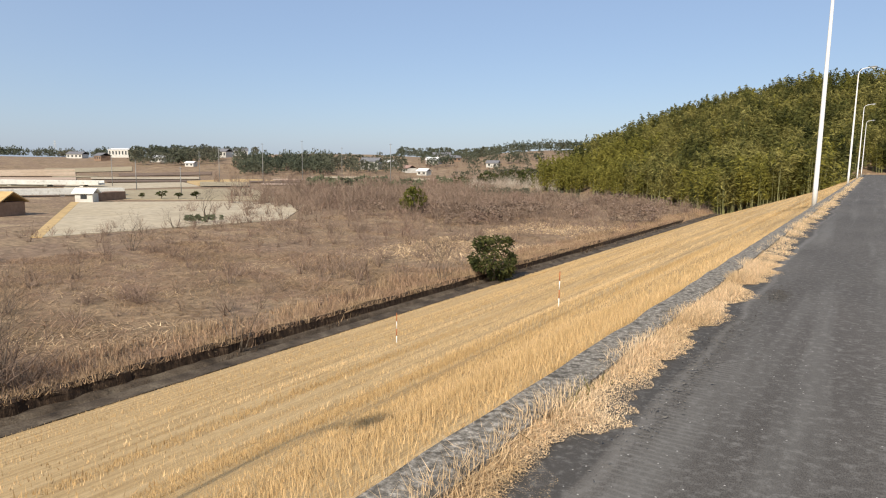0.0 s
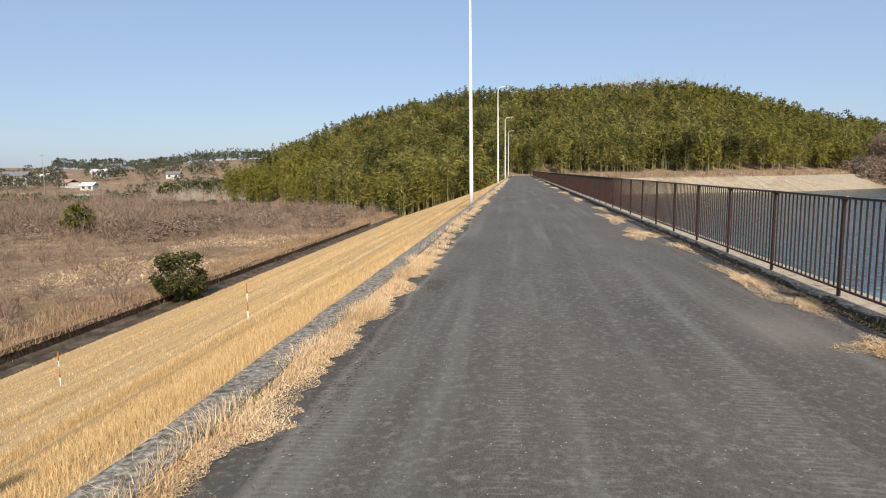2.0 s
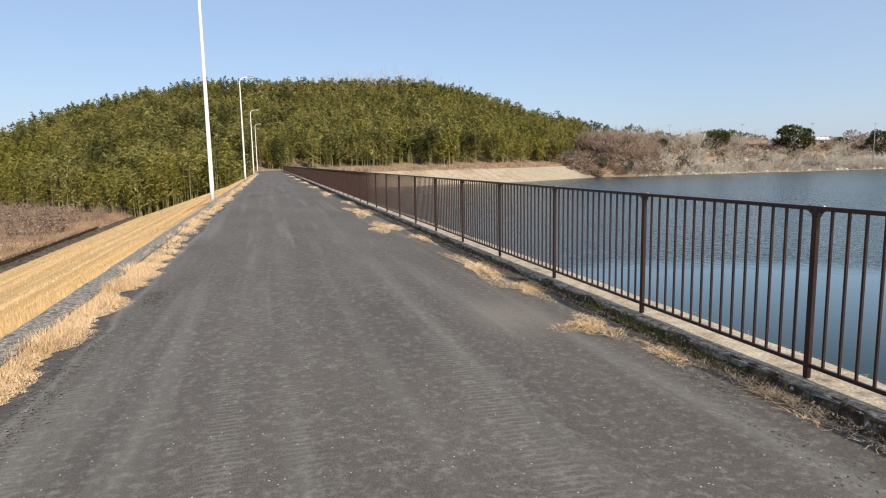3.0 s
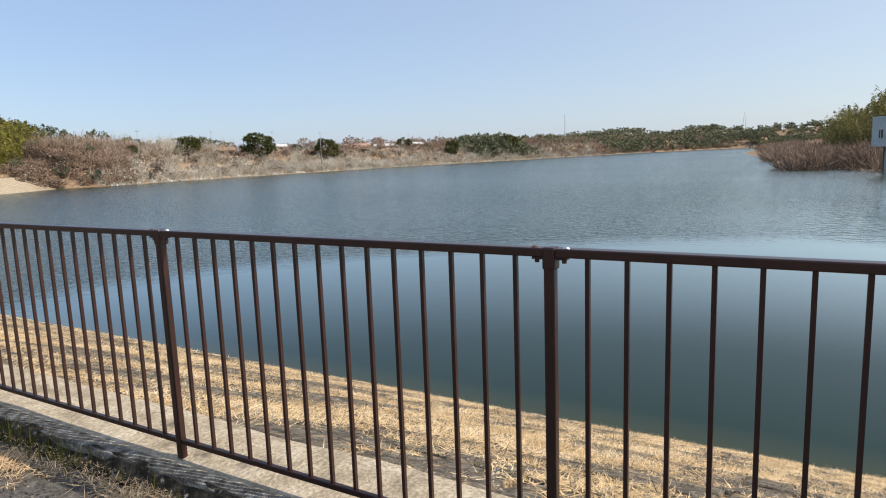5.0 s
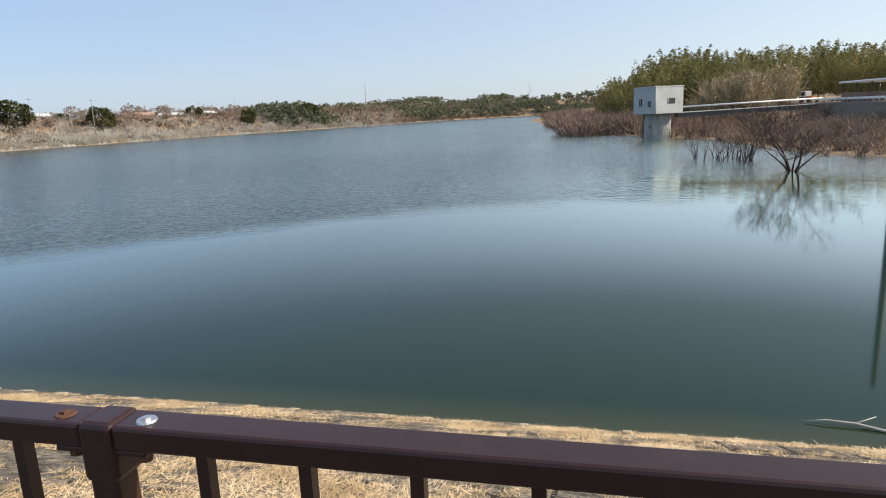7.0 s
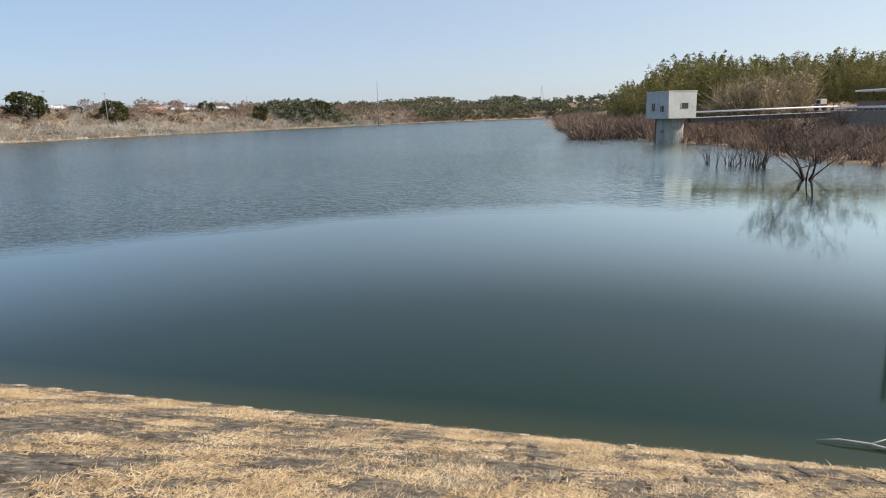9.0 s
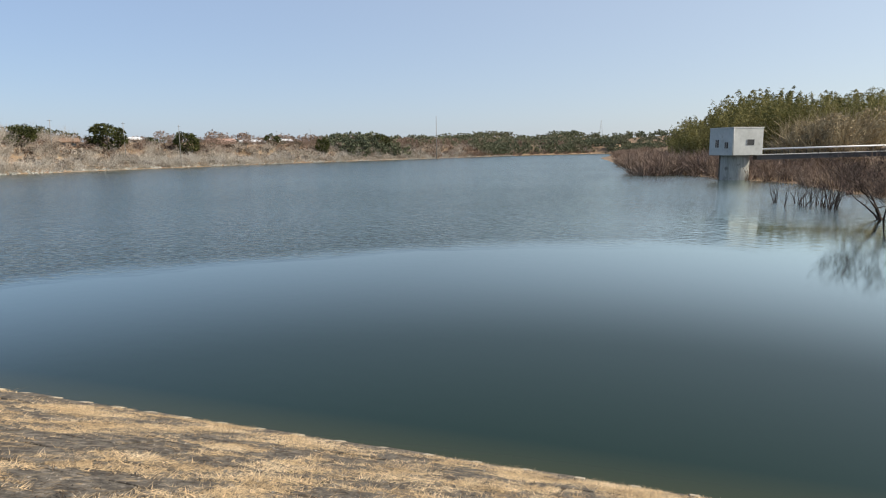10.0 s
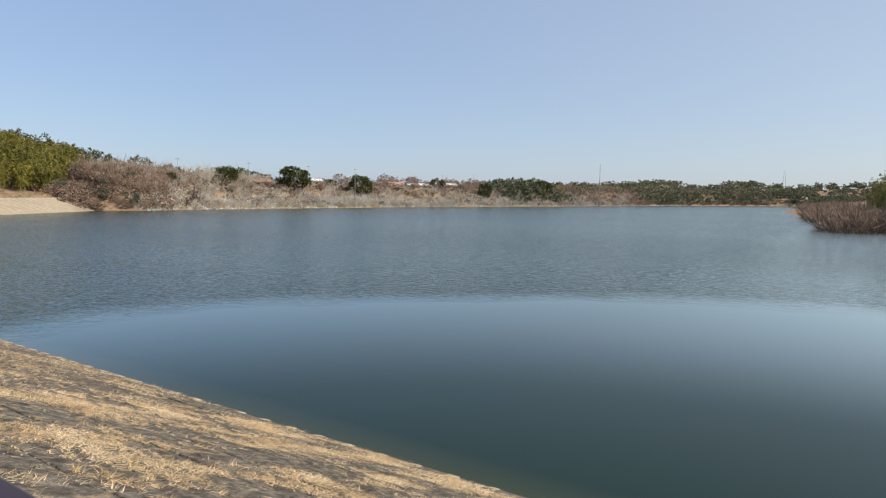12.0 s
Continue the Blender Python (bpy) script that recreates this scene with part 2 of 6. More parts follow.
    dr.inputs["From Min"].default_value, dr.inputs["From Max"].default_value = 1.0, 0.55
    dr.inputs["To Max"].default_value = 0.35
    l.new(dn.outputs[0], dr.inputs["Value"])
    out = mixed(n, l, "MIX", dr.outputs["Result"], out, (0.25, 0.22, 0.185, 1))
    # pale chips
    vor = n.new("ShaderNodeTexVoronoi")
    vor.inputs["Scale"].default_value = 13.0
    l.new(geo.outputs["Position"], vor.inputs["Vector"])
    less = n.new("ShaderNodeMath")
    less.operation = "LESS_THAN"
    l.new(vor.outputs["Distance"], less.inputs[0])
    less.inputs[1].default_value = 0.07
    out = mixed(n, l, "MIX", less.outputs[0], out, (0.42, 0.40, 0.37, 1))
    l.new(out, bsdf.inputs["Base Color"])
    return m


def lake_water():
    m = bpy.data.materials.new("lake_water")
    m.use_nodes = True
    n, l = m.node_tree.nodes, m.node_tree.links
    bsdf = n["Principled BSDF"]
    bsdf.inputs["Roughness"].default_value, bsdf.inputs["IOR"].default_value = 0.06, 1.29
    geo = n.new("ShaderNodeNewGeometry")
    # wind patch: rough water beyond an uneven line
    sub = n.new("ShaderNodeVectorMath")
    sub.operation = "DISTANCE"
    l.new(geo.outputs["Position"], sub.inputs[0])
    sub.inputs[1].default_value = (13.5, -1.0, WATER)
    nz = n.new("ShaderNodeTexNoise")
    nz.inputs["Scale"].default_value, nz.inputs["Detail"].default_value = 0.05, 6
    l.new(geo.outputs["Position"], nz.inputs["Vector"])
    add = n.new("ShaderNodeMath")
    add.operation = "MULTIPLY_ADD"
    l.new(nz.outputs["Fac"], add.inputs[0])
    add.inputs[1].default_value = 15.0
    l.new(sub.outputs["Value"], add.inputs[2])
    sep = n.new("ShaderNodeSeparateXYZ")
    l.new(geo.outputs["Position"], sep.inputs["Vector"])
    # sheltered side: the ripples only soften towards the south shore
    lee = n.new("ShaderNodeMapRange")
    lee.inputs["From Min"].default_value, lee.inputs["From Max"].default_value = -6, 13
    lee.inputs["To Min"].default_value, lee.inputs["To Max"].default_value = 0.04, 1.0
    l.new(sep.outputs["Y"], lee.inputs["Value"])
    r = n.new("ShaderNodeMapRange")
    r.inputs["From Min"].default_value, r.inputs["From Max"].default_value = 34.0, 38.6
    r.inputs["To Min"].default_value, r.inputs["To Max"].default_value = 0.02, 1.0
    l.new(add.outputs[0], r.inputs["Value"])
    soft = n.new("ShaderNodeMath")
    soft.operation = "MULTIPLY"
    l.new(r.outputs[0], soft.inputs[0])
    l.new(lee.outputs["Result"], soft.inputs[1])
    # the stony bottom shows through the shallows along the facing
    shallow = n.new("ShaderNodeMapRange")
    shallow.inputs["From Min"].default_value, shallow.inputs["From Max"].default_value = 15.5, 14.2
    l.new(sep.outputs["X"], shallow.inputs["Value"])
    l.new(mixed(n, l, "MIX", shallow.outputs["Result"], (0.006, 0.020, 0.011, 1), (0.034, 0.042, 0.018, 1)), bsdf.inputs["Base Color"])
    rr = n.new("ShaderNodeMapRange")
    rr.inputs["To Min"].default_value, rr.inputs["To Max"].default_value = 0.06, 0.18
    far = n.new("ShaderNodeMapRange")
    far.inputs["From Min"].default_value, far.inputs["From Max"].default_value = 52, 84
    far.inputs["To Max"].default_value = 0.8
    l.new(sep.outputs["X"], far.inputs["Value"])
    swell = n.new("ShaderNodeMath")
    swell.operation = "MAXIMUM"
    l.new(soft.outputs[0], swell.inputs[0])
    l.new(far.outputs["Result"], swell.inputs[1])
    l.new(swell.outputs[0], rr.inputs["Value"])
    l.new(rr.outputs["Result"], bsdf.inputs["Roughness"])
    ripple = n.new("ShaderNodeTexNoise")
    ripple.inputs["Scale"].default_value, ripple.inputs["Detail"].default_value, ripple.inputs["Distortion"].default_value = 1.0, 4, 0.4
    mp = n.new("ShaderNodeMapping")
    mp.inputs["Scale"].default_value = (2.0, 1.3, 1)
    mp.inputs["Rotation"].default_value = (0, 0, radians(-25))
    l.new(geo.outputs["Position"], mp.inputs["Vector"])
    l.new(mp.outputs["Vector"], ripple.inputs["Vector"])
    gust = n.new("ShaderNodeTexNoise")
    gust.inputs["Scale"].default_value, gust.inputs["Detail"].default_value = 0.02, 3
    mp2 = n.new("ShaderNodeMapping")
    mp2.inputs["Scale"].default_value = (1.0, 0.35, 1)
    l.new(geo.outputs["Position"], mp2.inputs["Vector"])
    l.new(mp2.outputs["Vector"], gust.inputs["Vector"])
    g2 = n.new("ShaderNodeMapRange")
    g2.inputs["From Min"].default_value, g2.inputs["From Max"].default_value = 0.35, 0.65
    g2.inputs["To Min"].default_value, g2.inputs["To Max"].default_value = 0.55, 1.2
    l.new(gust.outputs["Fac"], g2.inputs["Value"])
    k = n.new("ShaderNodeMath")
    k.operation = "MULTIPLY"
    l.new(swell.outputs[0], k.inputs[0])
    l.new(g2.outputs["Result"], k.inputs[1])
    h = n.new("ShaderNodeMath")
    h.operation = "MULTIPLY"
    l.new(ripple.outputs["Fac"], h.inputs[0])
    l.new(k.outputs[0], h.inputs[1])
    b = n.new("ShaderNodeBump")
    b.inputs["Strength"].default_value, b.inputs["Distance"].default_value = 1.0, 0.24
    l.new(h.outputs[0], b.inputs["Height"])
    l.new(b.outputs["Normal"], bsdf.inputs["Normal"])
    # gloss grows towards grazing view
    gloss = n.new("ShaderNodeBsdfGlossy")
    gloss.inputs["Color"].default_value = (0.93, 0.99, 0.90, 1)
    l.new(rr.outputs["Result"], gloss.inputs["Roughness"])
    l.new(b.outputs["Normal"], gloss.inputs["Normal"])
    lw = n.new("ShaderNodeLayerWeight")
    lw.inputs["Blend"].default_value = 0.5
    gr = n.new("ShaderNodeMapRange")
    gr.inputs["From Min"].default_value, gr.inputs["From Max"].default_value = 0.70, 0.91
    gr.inputs["To Min"].default_value, gr.inputs["To Max"].default_value = 0.0, 0.97
    gr.interpolation_type = "SMOOTHSTEP"
    l.new(lw.outputs["Facing"], gr.inputs["Value"])
    # a faint shiver on the open side, mirror-calm in the lee of the south shore
    mirror = n.new("ShaderNodeMapRange")
    mirror.inputs["From Min"].default_value, mirror.inputs["From Max"].default_value = -9, 11
    mirror.inputs["To Min"].default_value, mirror.inputs["To Max"].default_value = 1.0, 0.54
    l.new(sep.outputs["Y"], mirror.inputs["Value"])
    gm = n.new("ShaderNodeMath")
    gm.operation = "MULTIPLY"
    l.new(gr.outputs["Result"], gm.inputs[0])
    l.new(mirror.outputs["Result"], gm.inputs[1])
    # facets of the wavelets break the gloss into flecks where the wind blows
    fleck = n.new("ShaderNodeMapRange")
    fleck.inputs["From Min"].default_value, fleck.inputs["From Max"].default_value = 0.44, 0.56
    fleck.inputs["To Min"].default_value, fleck.inputs["To Max"].default_value = 0.95, 0.35
    fine = n.new("ShaderNodeTexNoise")
    fine.inputs["Scale"].default_value, fine.inputs["Detail"].default_value, fine.inputs["Distortion"].default_value = 3.0, 4, 0.5
    l.new(mp.outputs["Vector"], fine.inputs["Vector"])
    l.new(fine.outputs["Fac"], fleck.inputs["Value"])
    calm = n.new("ShaderNodeMath")
    calm.operation = "MULTIPLY"
    l.new(fleck.outputs["Result"], calm.inputs[0])
    l.new(soft.outputs[0], calm.inputs[1])
    keep_gloss = n.new("ShaderNodeMath")
    keep_gloss.operation = "SUBTRACT"
    keep_gloss.inputs[0].default_value = 1.0
    l.new(calm.outputs[0], keep_gloss.inputs[1])
    gk = n.new("ShaderNodeMath")
    gk.operation = "MULTIPLY"
    l.new(gm.outputs[0], gk.inputs[0])
    l.new(keep_gloss.outputs[0], gk.inputs[1])
    mixs = n.new("ShaderNodeMixShader")
    l.new(gk.outputs[0], mixs.inputs["Fac"])
    l.new(bsdf.outputs["BSDF"], mixs.inputs[1])
    l.new(gloss.outputs["BSDF"], mixs.inputs[2])
    l.new(mixs.outputs["Shader"], n["Material Output"].inputs["Surface"])
    return m


M_ASPHALT = asphalt()
M_WATER = lake_water()


# ---- mesh helpers ----
def mesh_of(name, verts, faces, mat, smooth=False):
    me = bpy.data.meshes.new(name)
    verts, faces = np.asarray(verts, dtype=np.float32), np.asarray(faces, dtype=np.int32)
    k = faces.shape[1]
    me.vertices.add(len(verts))
    me.vertices.foreach_set("co", verts.ravel())
    me.loops.add(faces.size)
    me.loops.foreach_set("vertex_index", faces.ravel())
    me.polygons.add(len(faces))
    me.polygons.foreach_set("loop_start", np.arange(0, faces.size, k, dtype=np.int32))
    me.polygons.foreach_set("use_smooth", np.full(len(faces), smooth))
    me.update(calc_edges=True)
    me.validate()
    me.materials.append(mat)
    return me


def part(name, bm, mat, parent=None, label=""):
    me = bpy.data.meshes.new(name)
    bm.to_mesh(me)
    bm.free()
    me.materials.append(mat)
    ob = new(name, me)
    ob.parent = parent
    if label:
        ob["label"] = label
    return ob


def share(ob, m, parent=None):
    """Another object on the same mesh."""
    o = new(ob.name.split(".")[0], ob.data)
    o.parent, o.matrix_local = parent, m
    return o


def empty(name, x, y, z, rz=0.0):
    e = new(name)
    e.matrix_world = pose(x, y, z, 0, 0, rz)
    return e


def box(bm, x0, y0, z0, x1, y1, z1, bevel=0.0):
    r = bmesh.ops.create_cube(bm, size=1)
    bmesh.ops.scale(bm, vec=(x1 - x0, y1 - y0, z1 - z0), verts=r["verts"])
    bmesh.ops.translate(bm, vec=((x0 + x1) / 2, (y0 + y1) / 2, (z0 + z1) / 2), verts=r["verts"])
    if bevel:
        bmesh.ops.bevel(bm, geom=list({e for v in r["verts"] for e in v.link_edges}), offset=bevel, segments=2, affect="EDGES", profile=0.5)
    return bm


def tube(bm, points, radii, sides=8):
    """A tapered tube along points, with closed ends."""
    rings = []
    pts = [Vector(p) for p in points]
    for i, p in enumerate(pts):
        d = (pts[min(i + 1, len(pts) - 1)] - pts[max(i - 1, 0)]).normalized()
        a = d.orthogonal().normalized()
        c = d.cross(a)
        rings.append([bm.verts.new(p + (a * math.cos(2 * math.pi * j / sides) + c * math.sin(2 * math.pi * j / sides)) * radii[i]) for j in range(sides)])
    for r0, r1 in zip(rings, rings[1:]):
        for j in range(sides):
            bm.faces.new((r0[j], r0[(j + 1) % sides], r1[(j + 1) % sides], r1[j])).smooth = sides > 5
    bm.faces.new(rings[0][::-1])
    bm.faces.new(rings[-1])
    return bm


def smooth01(t):
    t = np.clip(t, 0, 1)
    return t * t * (3 - 2 * t)


def waves(x, y, size, seed):
    """A cheap smooth random field, about -1 to 1."""
    rng = np.random.RandomState(seed)
    out = np.zeros_like(x, dtype=float)
    for i in range(6):
        a, p, f = rng.uniform(0, 2 * np.pi), rng.uniform(0, 2 * np.pi), rng.uniform(0.6, 1.7) * 2 * np.pi / size
        out += np.sin((x * np.cos(a) + y * np.sin(a)) * f + p)
    return out / 3.0


# ---- the lie of the land ----
LAKE = [(14.2, -62), (14.2, 132), (24, 146), (63.8, 155.9), (94.5, 176.3), (109.6, 172.5), (147.5, 178.1), (197.5, 178.8), (278.6, 175.9), (385.8, 157.4), (598.3, 128.4), (734.1, 70.3),
        (729.5, 44.2), (399.6, 36.0), (194.9, 9.7), (170, 1.4), (147.1, -3.9), (127.2, -11.2), (113.3, -19.4), (95.3, -20.7), (75.3, -23), (70.4, -31), (58.7, -49.2), (40, -62)]


def lake_distance(x, y):
    """Metres to the lake's edge, negative inside it."""
    best = np.full(x.shape, 1e9)
    inside = np.zeros(x.shape, bool)
    for (ax, ay), (bx, by) in zip(LAKE, LAKE[1:] + LAKE[:1]):
        dx, dy = bx - ax, by - ay
        t = np.clip(((x - ax) * dx + (y - ay) * dy) / (dx * dx + dy * dy), 0, 1)
        best = np.minimum(best, np.hypot(x - ax - t * dx, y - ay - t * dy))
        cross = (ay > y) != (by > y)
        inside ^= cross & (x < dx * (y - ay) / (dy if dy else 1e-9) + ax)
    return np.where(inside, -best, best)


def dam(x):
    return np.interp(x, [-60, -29.0, -26.7, -26.1, -25.5, -7.5, -1.98, 4.4, 30], [VALLEY, VALLEY, VALLEY - 0.45, VALLEY - 0.45, VALLEY, -2.5, -0.06, -0.06, -11.0])


def land(x, y):
    x, y = np.asarray(x, float), np.asarray(y, float)
    d = lake_distance(x, y)
    # valley and the country round it
    h = np.full(x.shape, VALLEY) + 0.25 * waves(x, y, 40, 1) * smooth01((-x - 40) / 30) * smooth01((x + 100) / 25)
    north = np.interp(d, [-60, 0, 3, 14, 22, 60, 400], [-10, WATER, WATER + 1.0, 3.6, 5.6, 6.5, 9])
    south = np.interp(d, [-60, 0, 14, 22, 34, 60, 200, 500], [-10, WATER, WATER + 0.7, -2.4, 0.3, 0.7, 1.5, 4])
    north = np.where(x < 104, np.interp(d, [-60, 0, 10.5, 40], [-10, WATER - 0.7, -0.25, 0.4]), north)
    lakeside = np.where(y > 45 + 0 * x, north, south) + 0.5 * waves(x, y, 25, 2) * smooth01((d - 4) / 10)
    w = smooth01((x - 8) / 10)
    h = h * (1 - w) + lakeside * w
    # the dam
    along = 1 - smooth01((y - 128) / 30)
    near = dam(x)
    w = np.where(x < 14.2, 1.0, 1 - smooth01((x - 14.2) / 6)) * along
    h = h * (1 - w) + near * w
    # wooded hill at the dam's end
    crest = np.interp(x, [-160, -115, -91, -71, -46, -25, 0, 30, 52, 68, 98, 122, 147, 167, 190, 240], [-8, -5, 5, 12.5, 19.5, 22, 23, 24.5, 25.5, 24.5, 16.5, 10.5, 8, 7, 6.5, 6])
    foot = np.interp(x, [-160, -95, -60, -28, -8, 10, 50, 90, 150, 200], [230, 205, 182, 152, 168, 172, 172, 190, 190, 190])
    base = np.interp(x, [-40, -22, -2, 10], [VALLEY, -5, 0, 0.4])
    rise = smooth01((y - foot) / (272 - foot)) * (1 - 0.6 * smooth01((y - 290) / 160))
    up = base + (crest - base) * rise
    w = smooth01((y - foot + 6) / 12) * smooth01((x + 230) / 90) * (1 - smooth01((x - 175) / 40))
    w = w * smooth01((d - 2) / 10)
    h = h * (1 - w) + np.maximum(up, h) * w
    # far ridges
    r, az = np.hypot(x, y), np.degrees(np.arctan2(x, y))
    el = np.interp(az, [-180, -75, -68, -64, -60, -52, -46, -40, -36, -31, -28, -25, -20, -10, 20, 40, 60, 68, 72, 75.4, 77, 79, 81.4, 83.5, 85, 92, 110, 180],
                   [0.5, 0.1, 0.05, -0.05, 0.1, 0.3, 0.6, 0.6, 0.35, 0.3, 0.95, 1.15, 1.2, 1.0, 0.8, 0.8, 0.75, 0.75, 0.9, 1.2, 1.0, 0.6, 1.2, 0.95, 0.8, 1.1, 1.2, 0.5])
    start = np.interp(az, [-75, -50, -30, 40, 66, 92], [420, 330, 300, 380, 780, 820])
    w = smooth01((r - start) / 260)
    h = h * (1 - w) + np.maximum(h, 1.6 + r * np.tan(np.radians(el)) * np.where(r > 1500, 1500 / np.maximum(r, 1), 1)) * w
    return h


def steps(*spans):
    out = []
    for a, b, s in spans:
        out += list(np.arange(a, b, s))
    return np.array(out + [spans[-1][1]])


gx = steps((-3500, -900, 200), (-900, -300, 30), (-300, -120, 8), (-120, -32, 4), (-32, -29, 1.5), (-29, -25, 0.4), (-25, -2.2, 1.8), (-1.98, 4.4, 1.3), (4.4, 30, 1.6), (30, 220, 4), (220, 800, 20), (800, 3500, 150))
gy = steps((-3500, -500, 250), (-500, -100, 25), (-100, -40, 6), (-40, 300, 4), (300, 700, 20), (700, 3500, 150))
GX, GY = np.meshgrid(gx, gy, indexing="ij")
GZ = land(GX, GY)
idx = np.arange(GX.size).reshape(GX.shape)
quads = np.stack([idx[:-1, :-1], idx[1:, :-1], idx[1:, 1:], idx[:-1, 1:]], -1).reshape(-1, 4)
ground = new("ground", mesh_of("ground", np.stack([GX, GY, GZ], -1).reshape(-1, 3), quads, M_GROUND, True))
tagged(ground, "dry brown winter ground of valley, hill and lake banks", "ground", kind="structure")
# turf face of the dam takes its own material
ground.data.materials.append(M_TURF)
ctr = np.stack([GX[:-1, :-1] + GX[1:, 1:], GY[:-1, :-1] + GY[1:, 1:]], -1).reshape(-1, 2) / 2
ground.data.polygons.foreach_set("material_index", ((ctr[:, 0] > -25.6) & (ctr[:, 0] < -1.9) & (ctr[:, 1] < 150) & (ctr[:, 1] > -80)).astype(np.int32))

bm = bmesh.new()
bmesh.ops.contextual_create(bm, geom=[bm.verts.new((x - (2 if x < 15 else 0), y, WATER)) for x, y in ((13, -120), (900, -120), (900, 260), (13, 260))])
lake = part("water", bm, M_WATER)
tagged(lake, "calm grey-green reservoir water with a wind-rippled patch", "water", kind="structure")

# road slab and the concrete strips on both sides
ROAD_END = 172


def road_strip(name, cols, zs, mat, y0, y1, step, wob=0.0, seed=0, rag=0.15):
    """A long strip with a cross-section, given by columns of x and z."""
    ys = np.concatenate([np.arange(y0, 24, step), np.arange(24, y1, step * 5), [y1]])
    X = np.repeat(np.array(cols, float)[None], len(ys), 0)
    Y = np.repeat(ys[:, None], len(cols), 1)
    if wob:
        X = X + wob * waves(X * 4, Y, 1.3, seed)
    Z = np.repeat(np.array(zs, float)[None], len(ys), 0) + (rag * wob * (waves(X * 3, Y, 0.7, seed + 1) + 0.6 * waves(X * 5, Y, 0.23, seed + 2)) if wob else 0)
    i = np.arange(X.size).reshape(X.shape)
    f = np.stack([i[:-1, :-1], i[:-1, 1:], i[1:, 1:], i[1:, :-1]], -1).reshape(-1, 4)
    return new(name, mesh_of(name, np.stack([X, Y, Z], -1).reshape(-1, 3), f, mat, False))


road = road_strip("road", [-1.66, -1.64, -1.2, 0.9, 3.0, 3.80, 3.82], [-0.12, -0.03, 0.0, 0.035, 0.0, -0.02, -0.12], M_ASPHALT, -70, ROAD_END, 0.8)
tagged(road, "worn grey asphalt road along the dam crest", "road", kind="structure")

kerb = road_strip("kerb", [-2.0, -1.985, -1.96, -1.69, -1.655, -1.65], [-0.35, 0.025, 0.05, 0.055, 0.045, -0.2], M_KERB, -70, ROAD_END, 0.12, 0.012, 5)
tagged(kerb, "weathered lichen-stained concrete edge strip beside the turf", "kerb", kind="structure")
# road-side face: moss plus the kerb's shade, both in the near-black colour
edge = road_strip("kerb_edge", [3.80, 3.815, 3.83, 3.845, 3.855, 3.87, 3.885, 3.89], [-0.2, -0.012, 0.014, 0.036, 0.060, 0.076, 0.084, -0.2], M_MOSS_SHADE, -70, ROAD_END, 0.03, 0.018, 9, 1.0)
kerb_top = road_strip("kerb_top", [3.865, 3.87, 3.90, 3.94, 3.975, 3.98], [-0.2, 0.082, 0.089, 0.092, 0.092, -0.2], M_KERB, -70, ROAD_END, 0.05, 0.008, 14, 0.6)
tagged(kerb_top, "rough weathered top of the kerb beside the railing", "kerb", kind="structure")
tagged(edge, "mossy ragged concrete edge beside the railing, its shade painted in dark", "kerb", kind="structure")
footing = road_strip("kerb", [3.94, 3.955, 4.3, 4.44, 4.46], [-0.2, 0.095, 0.10, 0.08, -0.5], M_SANDY, -70, ROAD_END, 0.25, 0.012, 10)
tagged(footing, "stained concrete footing under the brown railing", "kerb", kind="structure")


# ---- railing: one panel of two metres, a post and fifteen bars ----
FENCE_X, RAIL_Z = 4.0, 1.274


def make_panel():
    e = empty("fence_panel", FENCE_X, 0.961, 0.10)
    top = RAIL_Z - 0.10
    bm = bmesh.new()
    box(bm, -0.019, -0.0185, 0.0, 0.019, 0.0185, top - 0.03, 0.005)
    post = part("post", bm, M_RAIL, e)
    bm = bmesh.new()
    box(bm, -0.0225, -0.0225, top - 0.072, 0.0295, 0.0225, top + 0.003, 0.007)
    part("post_cap", bm, M_RAIL, e)
    bm = bmesh.new()
    box(bm, -0.017, -0.060, top - 0.038, 0.017, 0.060, top - 0.0305, 0.002)
    part("bracket", bm, M_RAIL, e)
    for y, mat, lab in ((-0.055, M_STEEL, "bright zinc bolt"), (0.055, M_RUST, "rusted bolt")):
        bm = bmesh.new()
        bmesh.ops.create_cone(bm, cap_ends=True, segments=14, radius1=0.012, radius2=0.011, depth=0.002, matrix=Matrix.Translation((0, y, top + 0.001)))
        bmesh.ops.create_cone(bm, cap_ends=True, segments=6, radius1=0.006, radius2=0.005, depth=0.004, matrix=Matrix.Translation((0, y, top + 0.003)))
        part("bolt", bm, mat, e, lab)
    for y in (-0.047, 0.047):
        bm = bmesh.new()
        bmesh.ops.create_cone(bm, cap_ends=True, segments=6, radius1=0.008, radius2=0.009, depth=0.012, matrix=Matrix.Translation((0, y, top - 0.044)))
        part("nut", bm, M_RUST, e)
    bm = bmesh.new()
    box(bm, -0.0205, 0.0215, top - 0.030, 0.0275, 1.9785, top, 0.0045)
    part("top_rail", bm, M_RAIL, e)
    bm = bmesh.new()
    box(bm, -0.0115, 0.0175, 0.078, 0.0115, 1.9825, 0.105, 0.003)
    part("bottom_rail", bm, M_RAIL, e)
    bar = None
    for i in range(1, 16):
        if bar is None:
            bm = bmesh.new()
            box(bm, -0.0078, -0.0074, 0.104, 0.0078, 0.0074, top - 0.029)
            bar = part("baluster", bm, M_RAIL, e)
            bar.location = (0, 0.125 * i, 0)
        else:
            share(bar, Matrix.Translation((0, 0.125 * i, 0)), e)
    return tagged(e, "dark brown steel railing panel with upright bars", "railing", "lakeside railing")


panel = make_panel()
